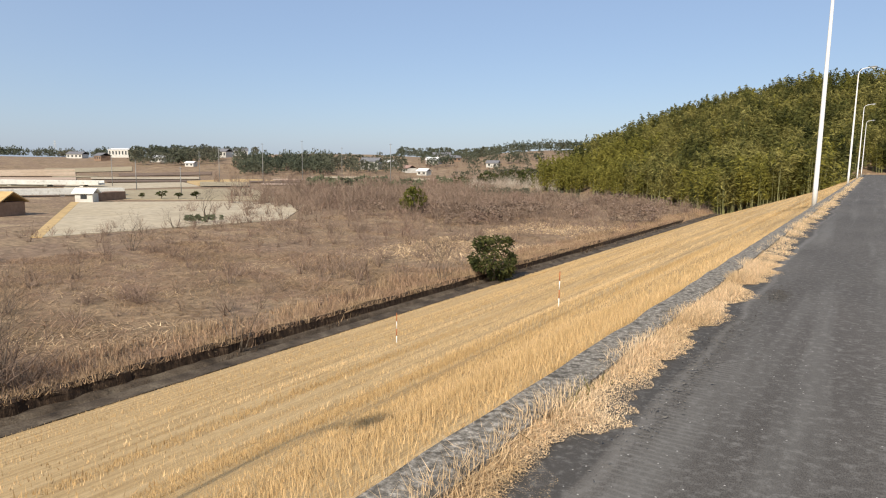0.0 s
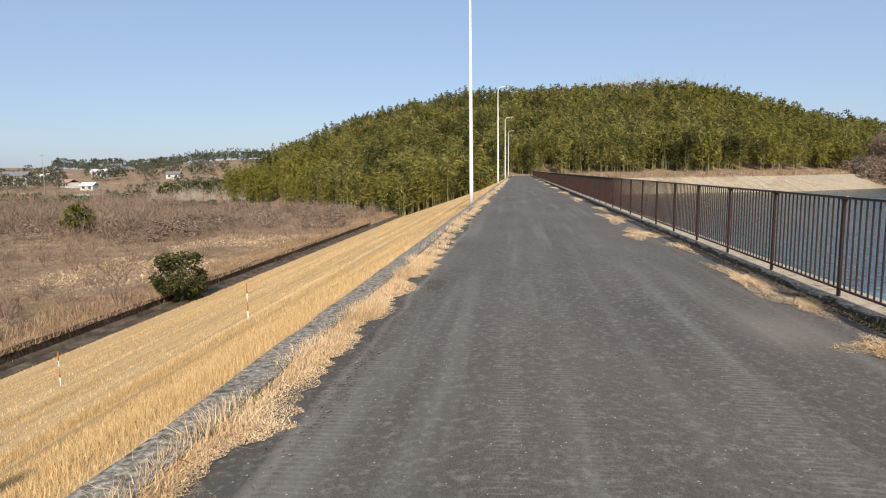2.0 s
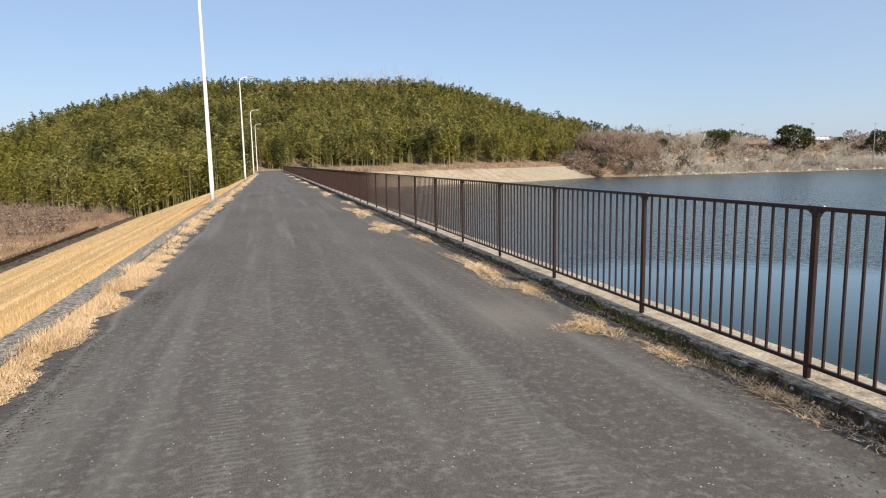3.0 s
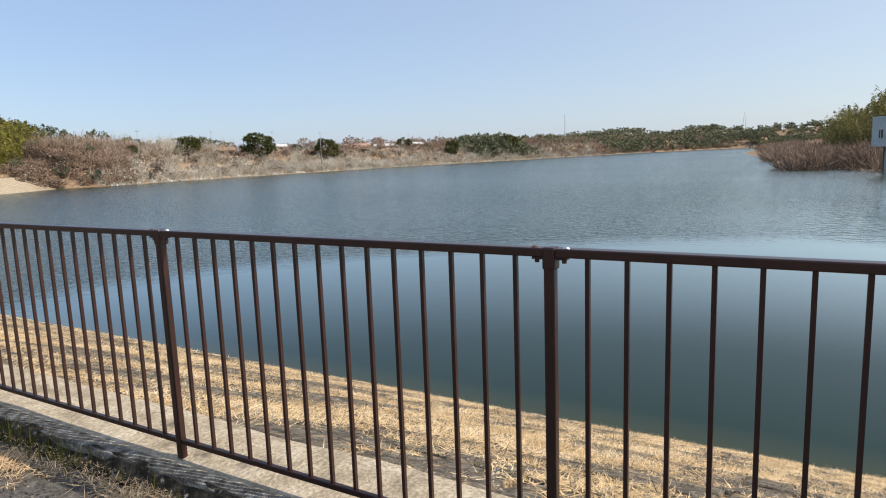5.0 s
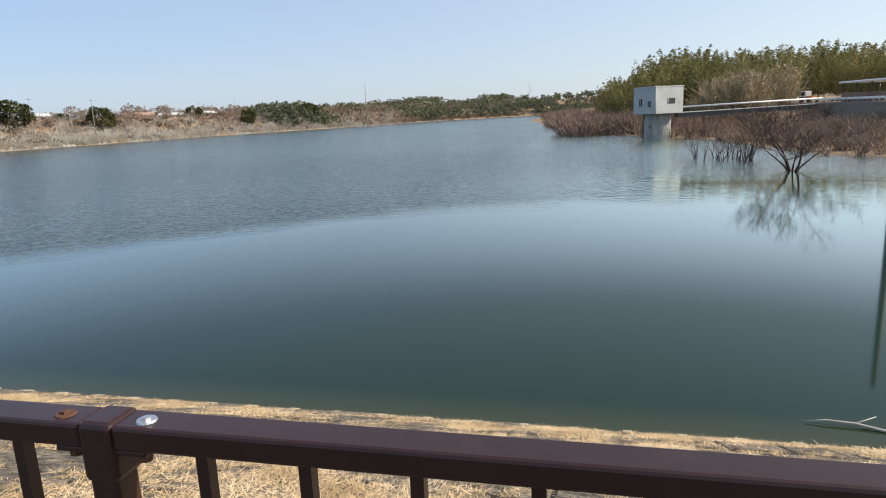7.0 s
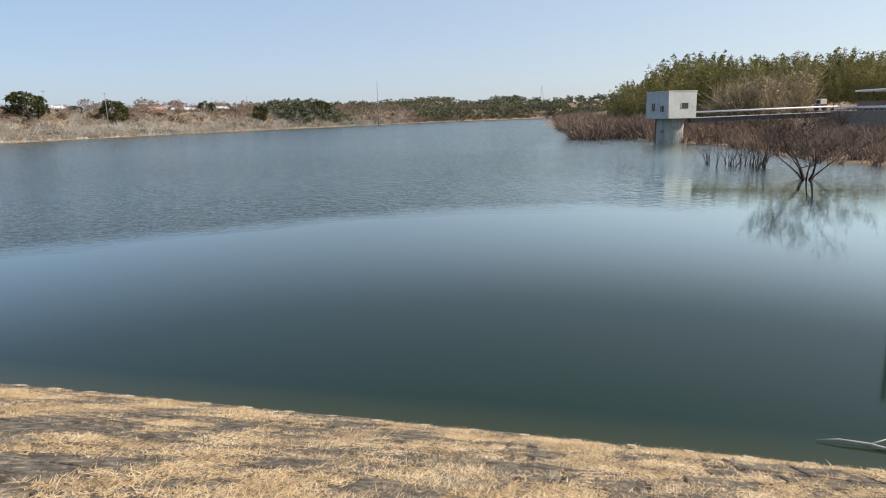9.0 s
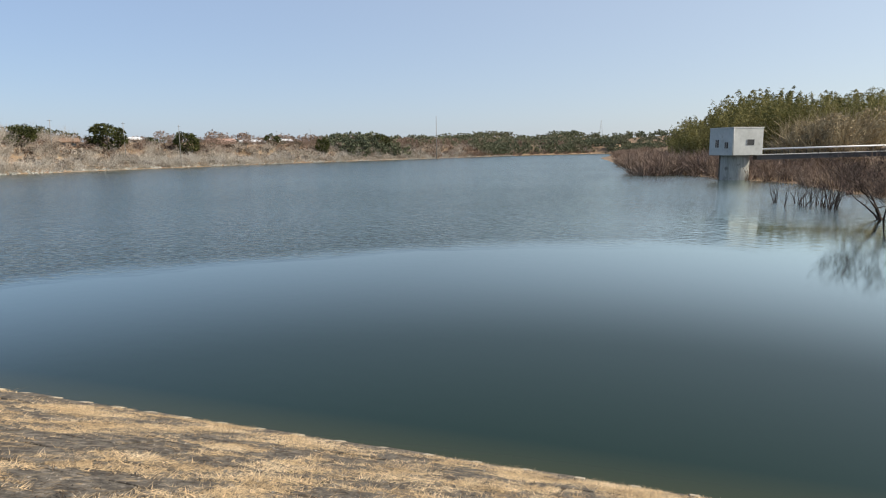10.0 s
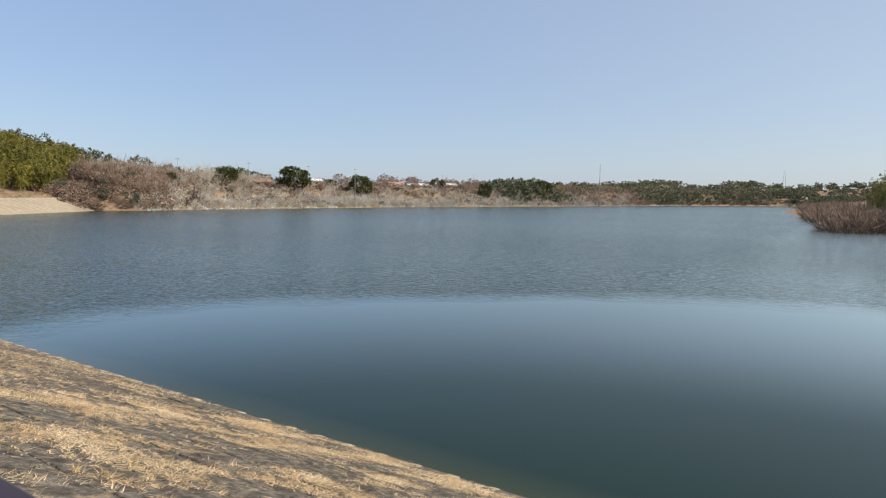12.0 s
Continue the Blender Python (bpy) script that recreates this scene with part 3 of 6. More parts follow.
for k in range(-12, 80):
    if k:
        copy_thing(panel, pose(FENCE_X, 0.961 + 2 * k, 0.10))


# ---- road lamps ----
def make_lamp(y):
    e = empty("street_lamp", -2.1, y, -0.14)
    H = 11.5
    bm = bmesh.new()
    tube(bm, [(0, 0, 0), (0, 0, 0.04)], [0.2, 0.2], 4)
    part("base_plate", bm, M_KERB, e)
    bm = bmesh.new()
    pts = [(0, 0, 0.03), (0, 0, 0.9), (0, 0, 4), (0, 0, 8), (0, 0, H - 0.6)] + [(0.5 * (1 - math.cos(a)), 0, H - 0.55 + 0.6 * math.sin(a)) for a in (0.3, 0.6, 0.9, 1.2, 1.45)] + [(0.95, 0, H + 0.12)]
    tube(bm, pts, [0.105, 0.10, 0.09, 0.07, 0.052, 0.05, 0.048, 0.046, 0.044, 0.042, 0.04], 12)
    part("pole", bm, M_POLE, e)
    bm = bmesh.new()
    box(bm, -0.06, -0.09, 0.75, 0.06, -0.10 - 0.01, 1.15, 0.004)
    part("hatch", bm, M_POLE, e)
    bm = bmesh.new()
    tube(bm, [(0.85, 0, H + 0.13), (0.98, 0, H + 0.16), (1.2, 0, H + 0.18), (1.45, 0, H + 0.17), (1.55, 0, H + 0.15)], [0.05, 0.10, 0.14, 0.12, 0.04], 10)
    bmesh.ops.scale(bm, vec=(1, 1.15, 0.6), space=Matrix.Translation((0, 0, -(H + 0.16))), verts=bm.verts)
    head = part("lamp_head", bm, M_GREY, e)
    bm = bmesh.new()
    tube(bm, [(1.02, 0, H + 0.085), (1.2, 0, H + 0.07), (1.4, 0, H + 0.09)], [0.05, 0.09, 0.05], 10)
    part("lamp_glass", bm, M_LENS, head)
    return tagged(e, "tall white tapered road lamp with curved arm", "street lamp", "lamps along the dam road")


lamp = make_lamp(31.5)
for y in (-12.8, 76.5, 121.5, 163):
    copy_thing(lamp, pose(-2.1, y, -0.14))

# ---- plants: materials ----
M_STRAW = leafy("straw", [(0.36, 0.240, 0.105), (0.57, 0.405, 0.205), (0.67, 0.495, 0.28)], 1.0, 0.26, 0.2, stretch=(0.8, 0.03, 0.8))
M_STRAW_PALE = leafy("pale_straw", [(0.52, 0.375, 0.21), (0.67, 0.50, 0.31), (0.74, 0.58, 0.39)], 0.8, 0.35, 0.2)
M_MAT = leafy("matted_grass", [(0.39, 0.275, 0.145), (0.60, 0.44, 0.25), (0.73, 0.575, 0.37)], 1.4, 0.5, 0.12)
M_REED = leafy("dead_reed", [(0.20, 0.135, 0.085), (0.38, 0.27, 0.165), (0.31, 0.205, 0.135), (0.48, 0.36, 0.225)], 0.14, 0.4, 0.15)
M_TWIG = leafy("brown_twigs", [(0.155, 0.110, 0.085), (0.25, 0.185, 0.14), (0.21, 0.14, 0.11)], 0.12, 0.4, 0.05)
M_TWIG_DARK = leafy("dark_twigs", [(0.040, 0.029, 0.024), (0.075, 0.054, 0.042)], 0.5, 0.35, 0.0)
M_TWIG_PALE = leafy("pale_bare_twigs", [(0.30, 0.26, 0.21), (0.44, 0.40, 0.34), (0.36, 0.29, 0.22)], 0.08, 0.35, 0.05)
M_TWIG_WHITE = leafy("whitish_bare_twigs", [(0.44, 0.41, 0.36), (0.60, 0.57, 0.52)], 0.1, 0.3, 0.05)
M_BAMBOO = leafy("bamboo_leaves", [(0.036, 0.043, 0.013), (0.098, 0.100, 0.028), (0.240, 0.215, 0.066), (0.066, 0.074, 0.022)], 0.085, 0.45, 0.28)
M_BAMBOO_Y = leafy("yellow_bamboo_leaves", [(0.13, 0.128, 0.026), (0.25, 0.225, 0.05)], 0.15, 0.35, 0.3)
M_BAMBOO_D = leafy("shaded_bamboo_leaves", [(0.08, 0.085, 0.032), (0.155, 0.148, 0.05), (0.25, 0.22, 0.085), (0.11, 0.115, 0.04)], 0.10, 0.28, 0.25)
M_LEAF = leafy("evergreen_leaves", [(0.032, 0.040, 0.014), (0.060, 0.068, 0.022), (0.095, 0.095, 0.032)], 0.9, 0.45, 0.2)
M_LEAF_Y = leafy("yellowish_conifer", [(0.06, 0.075, 0.015), (0.14, 0.13, 0.025)], 0.8, 0.4, 0.2)
# leaf colour paled and greyed: distance haze painted into it
M_FARLEAF = leafy("hazed_wood_leaves", [(0.095, 0.110, 0.068), (0.145, 0.155, 0.092), (0.185, 0.170, 0.115)], 0.02, 0.25, 0.08)
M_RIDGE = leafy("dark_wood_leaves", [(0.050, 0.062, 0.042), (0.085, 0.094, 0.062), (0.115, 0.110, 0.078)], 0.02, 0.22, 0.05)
M_BARK = material("bark", [(0.09, 0.07, 0.055), (0.16, 0.13, 0.10)], 3, 0.95, 0.02, 12)
M_CULM = material("bamboo_culms", [(0.16, 0.17, 0.06), (0.26, 0.25, 0.12)], 0.5, 0.7, island=0.3)
M_BLEACH = material("bleached_wood", [(0.36, 0.33, 0.28), (0.50, 0.47, 0.41)], 6, 0.8, 0.004, 40)


# ---- plants: shapes ----
def scatter(proto, pos, scale, rng, lean=0.0, squash=1.0):
    """Copies of a cloud of triangles (k, 3, 3), each turned about z: one array of triangles."""
    n = len(pos)
    a = rng.uniform(0, 2 * np.pi, n)
    s = np.asarray(scale, float) * np.ones(n)
    c, d = np.cos(a), np.sin(a)
    x, y, z = proto[None, ..., 0], proto[None, ..., 1], proto[None, ..., 2]
    lx, ly = rng.normal(0, lean, n) if lean else np.zeros(n), rng.normal(0, lean, n) if lean else np.zeros(n)
    f = lambda v: v[:, None, None]
    X = (x * f(c) - y * f(d) + z * f(lx)) * f(s) + f(pos[:, 0])
    Y = (x * f(d) + y * f(c) + z * f(ly)) * f(s) + f(pos[:, 1])
    Z = z * f(s) * squash + f(pos[:, 2])
    return np.stack([X, Y, Z], -1).reshape(-1, 3, 3)


def stuff(name, clouds, mat, label, category):
    t = np.concatenate(clouds)
    ob = new(name, mesh_of(name, t.reshape(-1, 3), np.arange(len(t) * 3).reshape(-1, 3), mat))
    return tagged(ob, label, category, kind="stuff")


def cloud_part(name, t, mat, parent):
    ob = new(name, mesh_of(name, t.reshape(-1, 3), np.arange(len(t) * 3).reshape(-1, 3), mat))
    ob.parent = parent
    return ob


def leaves(rng, centres, out, length, width, droop=0.3):
    """One triangle a leaf or spray, at each centre, pointing outwards and a little down."""
    n = len(centres)
    d = out + rng.normal(0, 0.55, (n, 3))
    d[:, 2] -= droop
    d /= np.linalg.norm(d, axis=1, keepdims=True)
    side = np.cross(d, rng.normal(0, 1, (n, 3)))
    side /= np.linalg.norm(side, axis=1, keepdims=True)
    L = (length * rng.uniform(0.6, 1.3, n))[:, None]
    W = (width * rng.uniform(0.6, 1.3, n))[:, None]
    return np.stack([centres - side * W / 2 - d * L * 0.3, centres + side * W / 2 - d * L * 0.3, centres + d * L * 0.7], 1)


def blades(rng, pos, h, w, lean):
    """Grass blades, a triangle each."""
    n = len(pos)
    a = rng.uniform(0, 2 * np.pi, n)
    b = rng.uniform(0, 2 * np.pi, n)
    s = np.stack([np.cos(a), np.sin(a), np.zeros(n)], 1) * (w * rng.uniform(0.6, 1.4, n))[:, None] / 2
    k = np.abs(rng.normal(0, lean, n)) if lean < 1.5 else lean * rng.uniform(0.35, 1.7, n)
    hh = h * rng.uniform(0.5, 1.3, n)
    tip = pos + np.stack([np.cos(b) * k * hh, np.sin(b) * k * hh, hh / np.sqrt(1 + k * k)], 1)
    return np.stack([pos - s, pos + s, tip], 1)


def bamboo_proto(rng, n=280, leaf=0.100):
    """A clump of height 1: a few leaning plumes of narrow drooping sprays."""
    z = rng.uniform(0.12, 1.0, n) ** 0.75
    plume = rng.randint(0, 4, n)
    tops, dirs = np.array([1.0, 0.86, 0.78, 0.92])[plume], plume * 1.7 + rng.uniform(0, 1)
    r = 0.11 * np.sqrt(np.clip(1.03 - z, 0.01, 1)) * np.clip((z - 0.05) * 4, 0.35, 1) * np.sqrt(rng.uniform(0.1, 1, n))
    a = rng.uniform(0, 2 * np.pi, n)
    lean = 0.06 + 0.13 * z ** 2.5
    c = np.stack([r * np.cos(a) + lean * np.cos(dirs), r * np.sin(a) + lean * np.sin(dirs), z * tops], 1)
    out = np.stack([np.cos(a), np.sin(a), 0 * a + 0.35], 1)
    return leaves(rng, c, out, leaf, leaf * 0.27, 0.75)


def culm_proto(rng, n=3):
    t = []
    for i in range(n):
        x, y = rng.uniform(-0.08, 0.08, 2)
        for dx, dy in ((0.006, 0), (0, 0.006)):
            t.append([(x - dx, y - dy, -0.03), (x + dx, y + dy, -0.03), (x + rng.uniform(-0.02, 0.05), y, 0.75)])
    return np.array(t)


def crown_proto(rng, lobes=12, n=22, leaf=0.16, low=0.25):
    """A round uneven crown of height 1: lobes of leaves with gaps between."""
    out = []
    for i in range(lobes):
        u = rng.normal(0, 1, 3)
        u /= np.linalg.norm(u)
        c = np.array([0, 0, 0.58]) + u * np.array([0.30, 0.30, 0.26]) * rng.uniform(0.6, 1.05)
        c[2] = max(c[2], low)
        v = rng.normal(0, 1, (n, 3))
        v[:, 2] = np.abs(v[:, 2]) * 0.9 - 0.25
        v /= np.linalg.norm(v, axis=1, keepdims=True)
        rad = rng.uniform(0.11, 0.19)
        out.append(leaves(rng, c + v * rad * rng.uniform(0.5, 1.05, (n, 1)), v, leaf, leaf * 0.6, 0.2))
    return np.concatenate(out)


def round_proto(rng, lobes=24, n=34, leaf=0.11):
    """A full round crown that reaches near the ground."""
    out = []
    for i in range(lobes):
        u = rng.normal(0, 1, 3)
        u /= np.linalg.norm(u)
        c = np.array([0, 0, 0.52]) + u * np.array([0.33, 0.33, 0.32]) * rng.uniform(0.75, 1.05)
        v = rng.normal(0, 1, (n, 3)) + u * 0.6
        v /= np.linalg.norm(v, axis=1, keepdims=True)
        out.append(leaves(rng, c + v * rng.uniform(0.10, 0.17) * rng.uniform(0.5, 1.05, (n, 1)), v, leaf, leaf * 0.6, 0.2))
    return np.concatenate(out)


def conifer_proto(rng, n=420):
    z = rng.uniform(0.08, 1.0, n)
    r = 0.36 * (1.03 - z) ** 0.8 * rng.uniform(0.4, 1.05, n)
    a = rng.uniform(0, 2 * np.pi, n)
    return leaves(rng, np.stack([r * np.cos(a), r * np.sin(a), z], 1), np.stack([np.cos(a), np.sin(a), 0.2 + 0 * a], 1), 0.14, 0.09, 0.1)


def twig_proto(rng, n=26, forks=2, spread=0.5, w=0.02):
    """A bare shrub of height 1: thin stems that fork."""
    t = []

    def stem(p, d, length, width, level):
        e = p + d * length
        s = np.cross(d, rng.normal(0, 1, 3))
        s = s / (np.linalg.norm(s) + 1e-6) * width
        t.append([p - s, p + s, e])
        if level:
            for k in range(forks):
                nd = d + rng.normal(0, 0.38, 3)
                nd[2] += 0.1
                nd /= np.linalg.norm(nd)
                stem(p + d * length * rng.uniform(0.4, 0.85), nd, length * rng.uniform(0.4, 0.7), width * 0.6, level - 1)
    for i in range(n):
        d = np.array([rng.normal(0, spread), rng.normal(0, spread), 1.0])
        d /= np.linalg.norm(d)
        stem(np.array([rng.normal(0, 0.06), rng.normal(0, 0.06), -0.03]), d, rng.uniform(0.4, 0.8), w, 2)
    return np.array(t)


def bare_limbs(rng, height, stems, spread, levels, thick):
    """Limbs of a leafless tree: (from, to, radius, radius, level)."""
    segs = []

    def grow(p, d, length, r, level):
        e = p
        for k in range(3):
            d2 = d + Vector((rng.normal(0, 0.16), rng.normal(0, 0.16), rng.normal(0.05, 0.08)))
            d = d2.normalized()
            q = e + d * (length / 3)
            segs.append((e, q, r * (1 - 0.22 * k), r * (1 - 0.22 * (k + 1)), level))
            if level < levels and (k or level):
                for _ in range(2 if k == 2 else 1):
                    nd = (d + Vector((rng.normal(0, 0.55), rng.normal(0, 0.55), rng.normal(0.05, 0.3)))).normalized()
                    grow(q, nd, length * rng.uniform(0.5, 0.78), r * (1 - 0.22 * (k + 1)) * 0.62, level + 1)
            e = q
    for i in range(stems):
        a = 2 * math.pi * i / stems + rng.uniform(-0.4, 0.4)
        d = Vector((math.cos(a) * spread, math.sin(a) * spread, 1)).normalized()
        grow(Vector((0.12 * math.cos(a), 0.12 * math.sin(a), -0.3)), d, height * rng.uniform(0.42, 0.58), thick * rng.uniform(0.7, 1.1), 0)
    return segs


def limbs_mesh(segs, sides):
    bm = bmesh.new()
    for p, q, r0, r1, _ in segs:
        tube(bm, [p, q], [max(r0, 0.006), max(r1, 0.004)], sides)
    return bm


def bare_tree(x, y, z, height, seed, stems=1, spread=0.25, levels=3, thick=0.10, mat=None, label="", name="bare_tree"):
    rng = np.random.RandomState(seed)
    e = empty(name, x, y, z)
    segs = bare_limbs(rng, height, stems, spread, levels, thick)
    if name == "dead_sapling":
        bpy.data.objects.remove(e)
        e = part(name, limbs_mesh(segs, 4), mat)
        e.matrix_world = pose(x, y, z)
        return tagged(e, label, "sapling", "dead saplings in the shallows")
    part("trunk", limbs_mesh([s for s in segs if s[4] == 0], 7), mat or M_BARK, e)
    part("bare_crown", limbs_mesh([s for s in segs if s[4] > 0], 3), mat or M_BARK, e)
    return tagged(e, label or "leafless grey-brown winter tree with forking limbs", "tree")


def leafy_tree(name, x, y, z, height, width, seed, mat, label, proto=None, lean=0.0):
    rng = np.random.RandomState(seed)
    e = empty(name, x, y, z)
    bm = bmesh.new()
    tube(bm, [(0, 0, -0.3), (0.02, 0, height * 0.25), (0.05, 0.03, height * 0.6)], [0.05 * height, 0.04 * height, 0.015 * height], 7)
    for i in range(5):
        a = i * 1.26
        tube(bm, [(0.02, 0, height * (0.2 + 0.05 * i)), (math.cos(a) * width * 0.28, math.sin(a) * width * 0.28, height * (0.42 + 0.07 * i))], [0.02 * height, 0.007 * height], 5)
    part("trunk", bm, M_BARK, e)
    t = (proto(rng) if proto else round_proto(rng, 30, 90, 0.06)).copy()
    t[..., 0] *= width
    t[..., 1] *= width
    t[..., 2] *= height
    cloud_part("crown", t, mat, e)
    return tagged(e, label, "tree")


rng = np.random.RandomState(11)


def polar(az, r):
    az += float(np.interp(az, [-20, -15, 20, 34, 44, 50, 71, 90], [0.45, 0, 0, 0.15, 0.05, -0.22, -0.4, -0.8]))
    return r * math.sin(radians(az)), r * math.cos(radians(az))


def spots(x0, x1, y0, y1, n):
    p = np.stack([rng.uniform(x0, x1, n), rng.uniform(y0, y1, n)], 1)
    return p


def on_land(p, lift=0.0):
    return np.column_stack([p, land(p[:, 0], p[:, 1]) + lift])


# ---- turf on the dam face ----
def turf(x0, x1, y0, y1, n, h, w, lean=0.35):
    p = spots(x0, x1, y0, y1, n)
    keep = rng.uniform(0, 1, n) < 0.6 + 0.4 * waves(p[:, 0] * 2.2, p[:, 1] * 0.12, 5.5, 21)
    # wheel tracks of the mower, along the dam
    for at in (-4.6, -6.1, -10.4, -12.0, -17.5):
        keep &= (np.abs(p[:, 0] - at - 0.35 * waves(p[:, 1] * 0, p[:, 1], 17, 23)) > 0.09) | (waves(p[:, 0] * 0 + at, p[:, 1], 9, 24) < -0.2)
    p = on_land(p[keep], -0.01)
    hh = h * (0.8 + 0.35 * waves(p[:, 0] * 3.0, p[:, 1] * 0.2, 6, 22))
    return blades(rng, p, np.maximum(hh, 0.03), w, lean)


stuff("dry_grass", [turf(-9, -1.98, -8, 0, 26000, 0.09, 0.012), turf(-6.5, -1.98, 0, 9, 70000, 0.085, 0.007), turf(-10, -1.98, 3, 22, 80000, 0.09, 0.011), turf(-18, -1.98, 8, 45, 70000, 0.10, 0.018),
                    turf(-25.4, -6, 0, 60, 60000, 0.11, 0.022), turf(-25.4, -2.2, 40, 150, 50000, 0.13, 0.04)],
      M_STRAW, "mown straw-coloured winter grass on the dam face", "grass")


# ---- weeds along the road edges ----
def weed_edge(y):
    return -1.27 + 0.13 * waves(y * 0, y, 4.2, 31) + 0.12 * waves(y * 0, y, 0.9, 32) + 0.05 * waves(y * 0, y, 0.3, 34)


def weed_strip(n, y0, y1, h, w, lean):
    y = rng.uniform(y0, y1, n)
    e = weed_edge(y)
    x = -1.75 + (e + 1.75) * rng.uniform(0, 1, n) ** 0.85
    k = np.clip((e - x) / 0.35, 0.15, 1)
    return blades(rng, np.stack([x, y, 0.0 * x], 1), h * k * (0.75 + 0.5 * waves(x * 2, y, 1.6, 33)), w, lean)


PATCHES = [(3.35, 4.95, 0.34, 0.55), (3.55, 4.0, 0.16, 0.6), (3.62, 2.95, 0.12, 0.7), (3.62, 1.6, 0.12, 0.9), (3.42, 8.6, 0.30, 1.7), (3.5, 6.9, 0.30, 0.7), (3.2, 15.2, 0.55, 1.6), (3.5, 12.6, 0.25, 1.0),
           (3.3, 20.4, 0.5, 2.4), (3.55, 25.5, 0.3, 2.0), (3.4, 34, 0.4, 3), (3.4, 44, 0.45, 3), (3.4, 56, 0.4, 4), (3.4, 70, 0.4, 4), (3.4, 86, 0.4, 5), (3.4, 104, 0.4, 5), (3.6, -1.5, 0.15, 2.0)]


def patch_weeds(h, w, lean, per):
    out = []
    for x, y, rx, ry in PATCHES:
        n = int(per * rx * ry * (1 if y < 12 else 0.5 if y < 26 else 0.2))
        r, a = np.sqrt(rng.uniform(0, 1, n)), rng.uniform(0, 2 * np.pi, n)
        k = 0.75 + 0.35 * np.sin(a * 3 + y) + 0.2 * np.sin(a * 7 + x * 9)
        px, py = np.minimum(x + 0.10 + rx * r * k * np.cos(a), 3.85), y + ry * r * k * np.sin(a)
        out.append(blades(rng, np.stack([px, py, 0.005 + 0 * px], 1), h * (1.15 - 0.8 * r), w * (1 if y < 12 else 1.8 if y < 26 else 4), lean))
    return out


stuff("roadside_weeds", [blades(rng, np.stack([rng.normal(3.82, 0.025, 4500), rng.uniform(-3, 22, 4500), np.full(4500, 0.02)], 1), 0.022, 0.005, 2.6), weed_strip(14000, -8, 0.5, 0.12, 0.009, 1.3), weed_strip(7000, -8, 0.5, 0.05, 0.008, 3.6), weed_strip(36000, 0.5, 12, 0.12, 0.008, 1.3), weed_strip(32000, 0.5, 12, 0.05, 0.007, 3.6), weed_strip(14000, 12, 35, 0.14, 0.012, 0.9), weed_strip(10000, 35, 120, 0.14, 0.03, 0.8)]
      + [blades(rng, np.stack([rng.normal(3.76, 0.05, 2600), rng.uniform(-2, 24, 2600), np.full(2600, 0.005)], 1), 0.04, 0.006, 2.2)]
      + patch_weeds(0.085, 0.006, 1.5, 4200) + patch_weeds(0.04, 0.005, 4.0, 4200), M_STRAW_PALE, "bleached dry weeds in the cracked road edges", "weeds")
# a few living tufts among them
gp = np.concatenate([np.stack([rng.normal(-1.62, 0.05, 50), rng.normal(3.1, 0.35, 50), np.zeros(50)], 1), np.stack([rng.normal(3.80, 0.04, 300), rng.normal(4.6, 0.8, 300), np.full(300, 0.02)], 1)])
stuff("green_weeds", [blades(rng, gp, 0.13, 0.008, 0.5)], M_LEAF_Y, "small olive-green weeds at the kerb", "weeds")
# crumbled asphalt along the weeds
cr = []
for cx, cy, n, s in ((-0.92, 7.9, 900, 0.28), (-1.12, 5.4, 420, 0.5), (-1.1, 3.3, 300, 0.5), (-1.1, 4.2, 160, 0.3), (-1.05, 6.2, 160, 0.35), (3.55, 3.4, 260, 0.3), (3.45, 5.7, 220, 0.35), (3.3, 2.2, 160, 0.4)):
    p = np.stack([rng.normal(cx, 0.07, n), rng.normal(cy, s, n), np.full(n, 0.012)], 1)
    u = rng.normal(0, 1, (n, 4, 3)) * rng.uniform(0.003, 0.010, (n, 1, 1))
    u[..., 2] = np.abs(u[..., 2]) * 0.7
    q = p[:, None] + u
    cr += [q[:, [0, 1, 2]], q[:, [0, 2, 3]], q[:, [0, 3, 1]], q[:, [1, 3, 2]]]
stuff("crumbs", cr, M_ASPHALT, "loose dark crumbs of broken asphalt", "rubble")


# ---- marker poles on the dam face ----
def marker(x, y):
    z = float(land(np.array([x]), np.array([y]))[0])
    e = empty("marker_pole", x, y, z)
    for i in range(4):
        bm = bmesh.new()
        tube(bm, [(0, 0, -0.1 if i == 0 else 0.23 * i), (0, 0, 0.23 * (i + 1))], [0.014, 0.014], 8)
        part("band", bm, (M_POLE, M_YELLOW)[i % 2], e, "faded orange painted band" if i % 2 else "white painted band")
    bm = bmesh.new()
    tube(bm, [(0, 0, 0.92), (0, 0, 0.95)], [0.015, 0.008], 8)
    part("cap", bm, M_YELLOW, e)
    return tagged(e, "slim white marker pole with orange bands in the turf", "marker pole", "marker poles on the dam face")


M_YELLOW = material("orange_paint", [(0.36, 0.10, 0.03), (0.46, 0.16, 0.05)], 8, 0.5)
marker(-6.6, 14.3)
marker(-11.9, 14.2)

# ---- ditch at the dam's foot, with its reed bank ----
M_MUD = material("ditch_mud", [(0.030, 0.022, 0.015), (0.075, 0.057, 0.040), (0.13, 0.105, 0.075)], 1.0, 0.9, 0.03, 8, fine=(12, 0.4))
ditch = road_strip("ditch", [-27.4, -27.0, -26.75, -26.5, -26.3, -26.1, -25.8, -25.45], [VALLEY + 0.1, VALLEY + 0.05, VALLEY - 0.1, VALLEY - 0.1, VALLEY + 0.08, VALLEY + 0.08, VALLEY + 0.05, VALLEY + 0.05], M_MUD, -30, 150, 1.0, 0.06, 12)
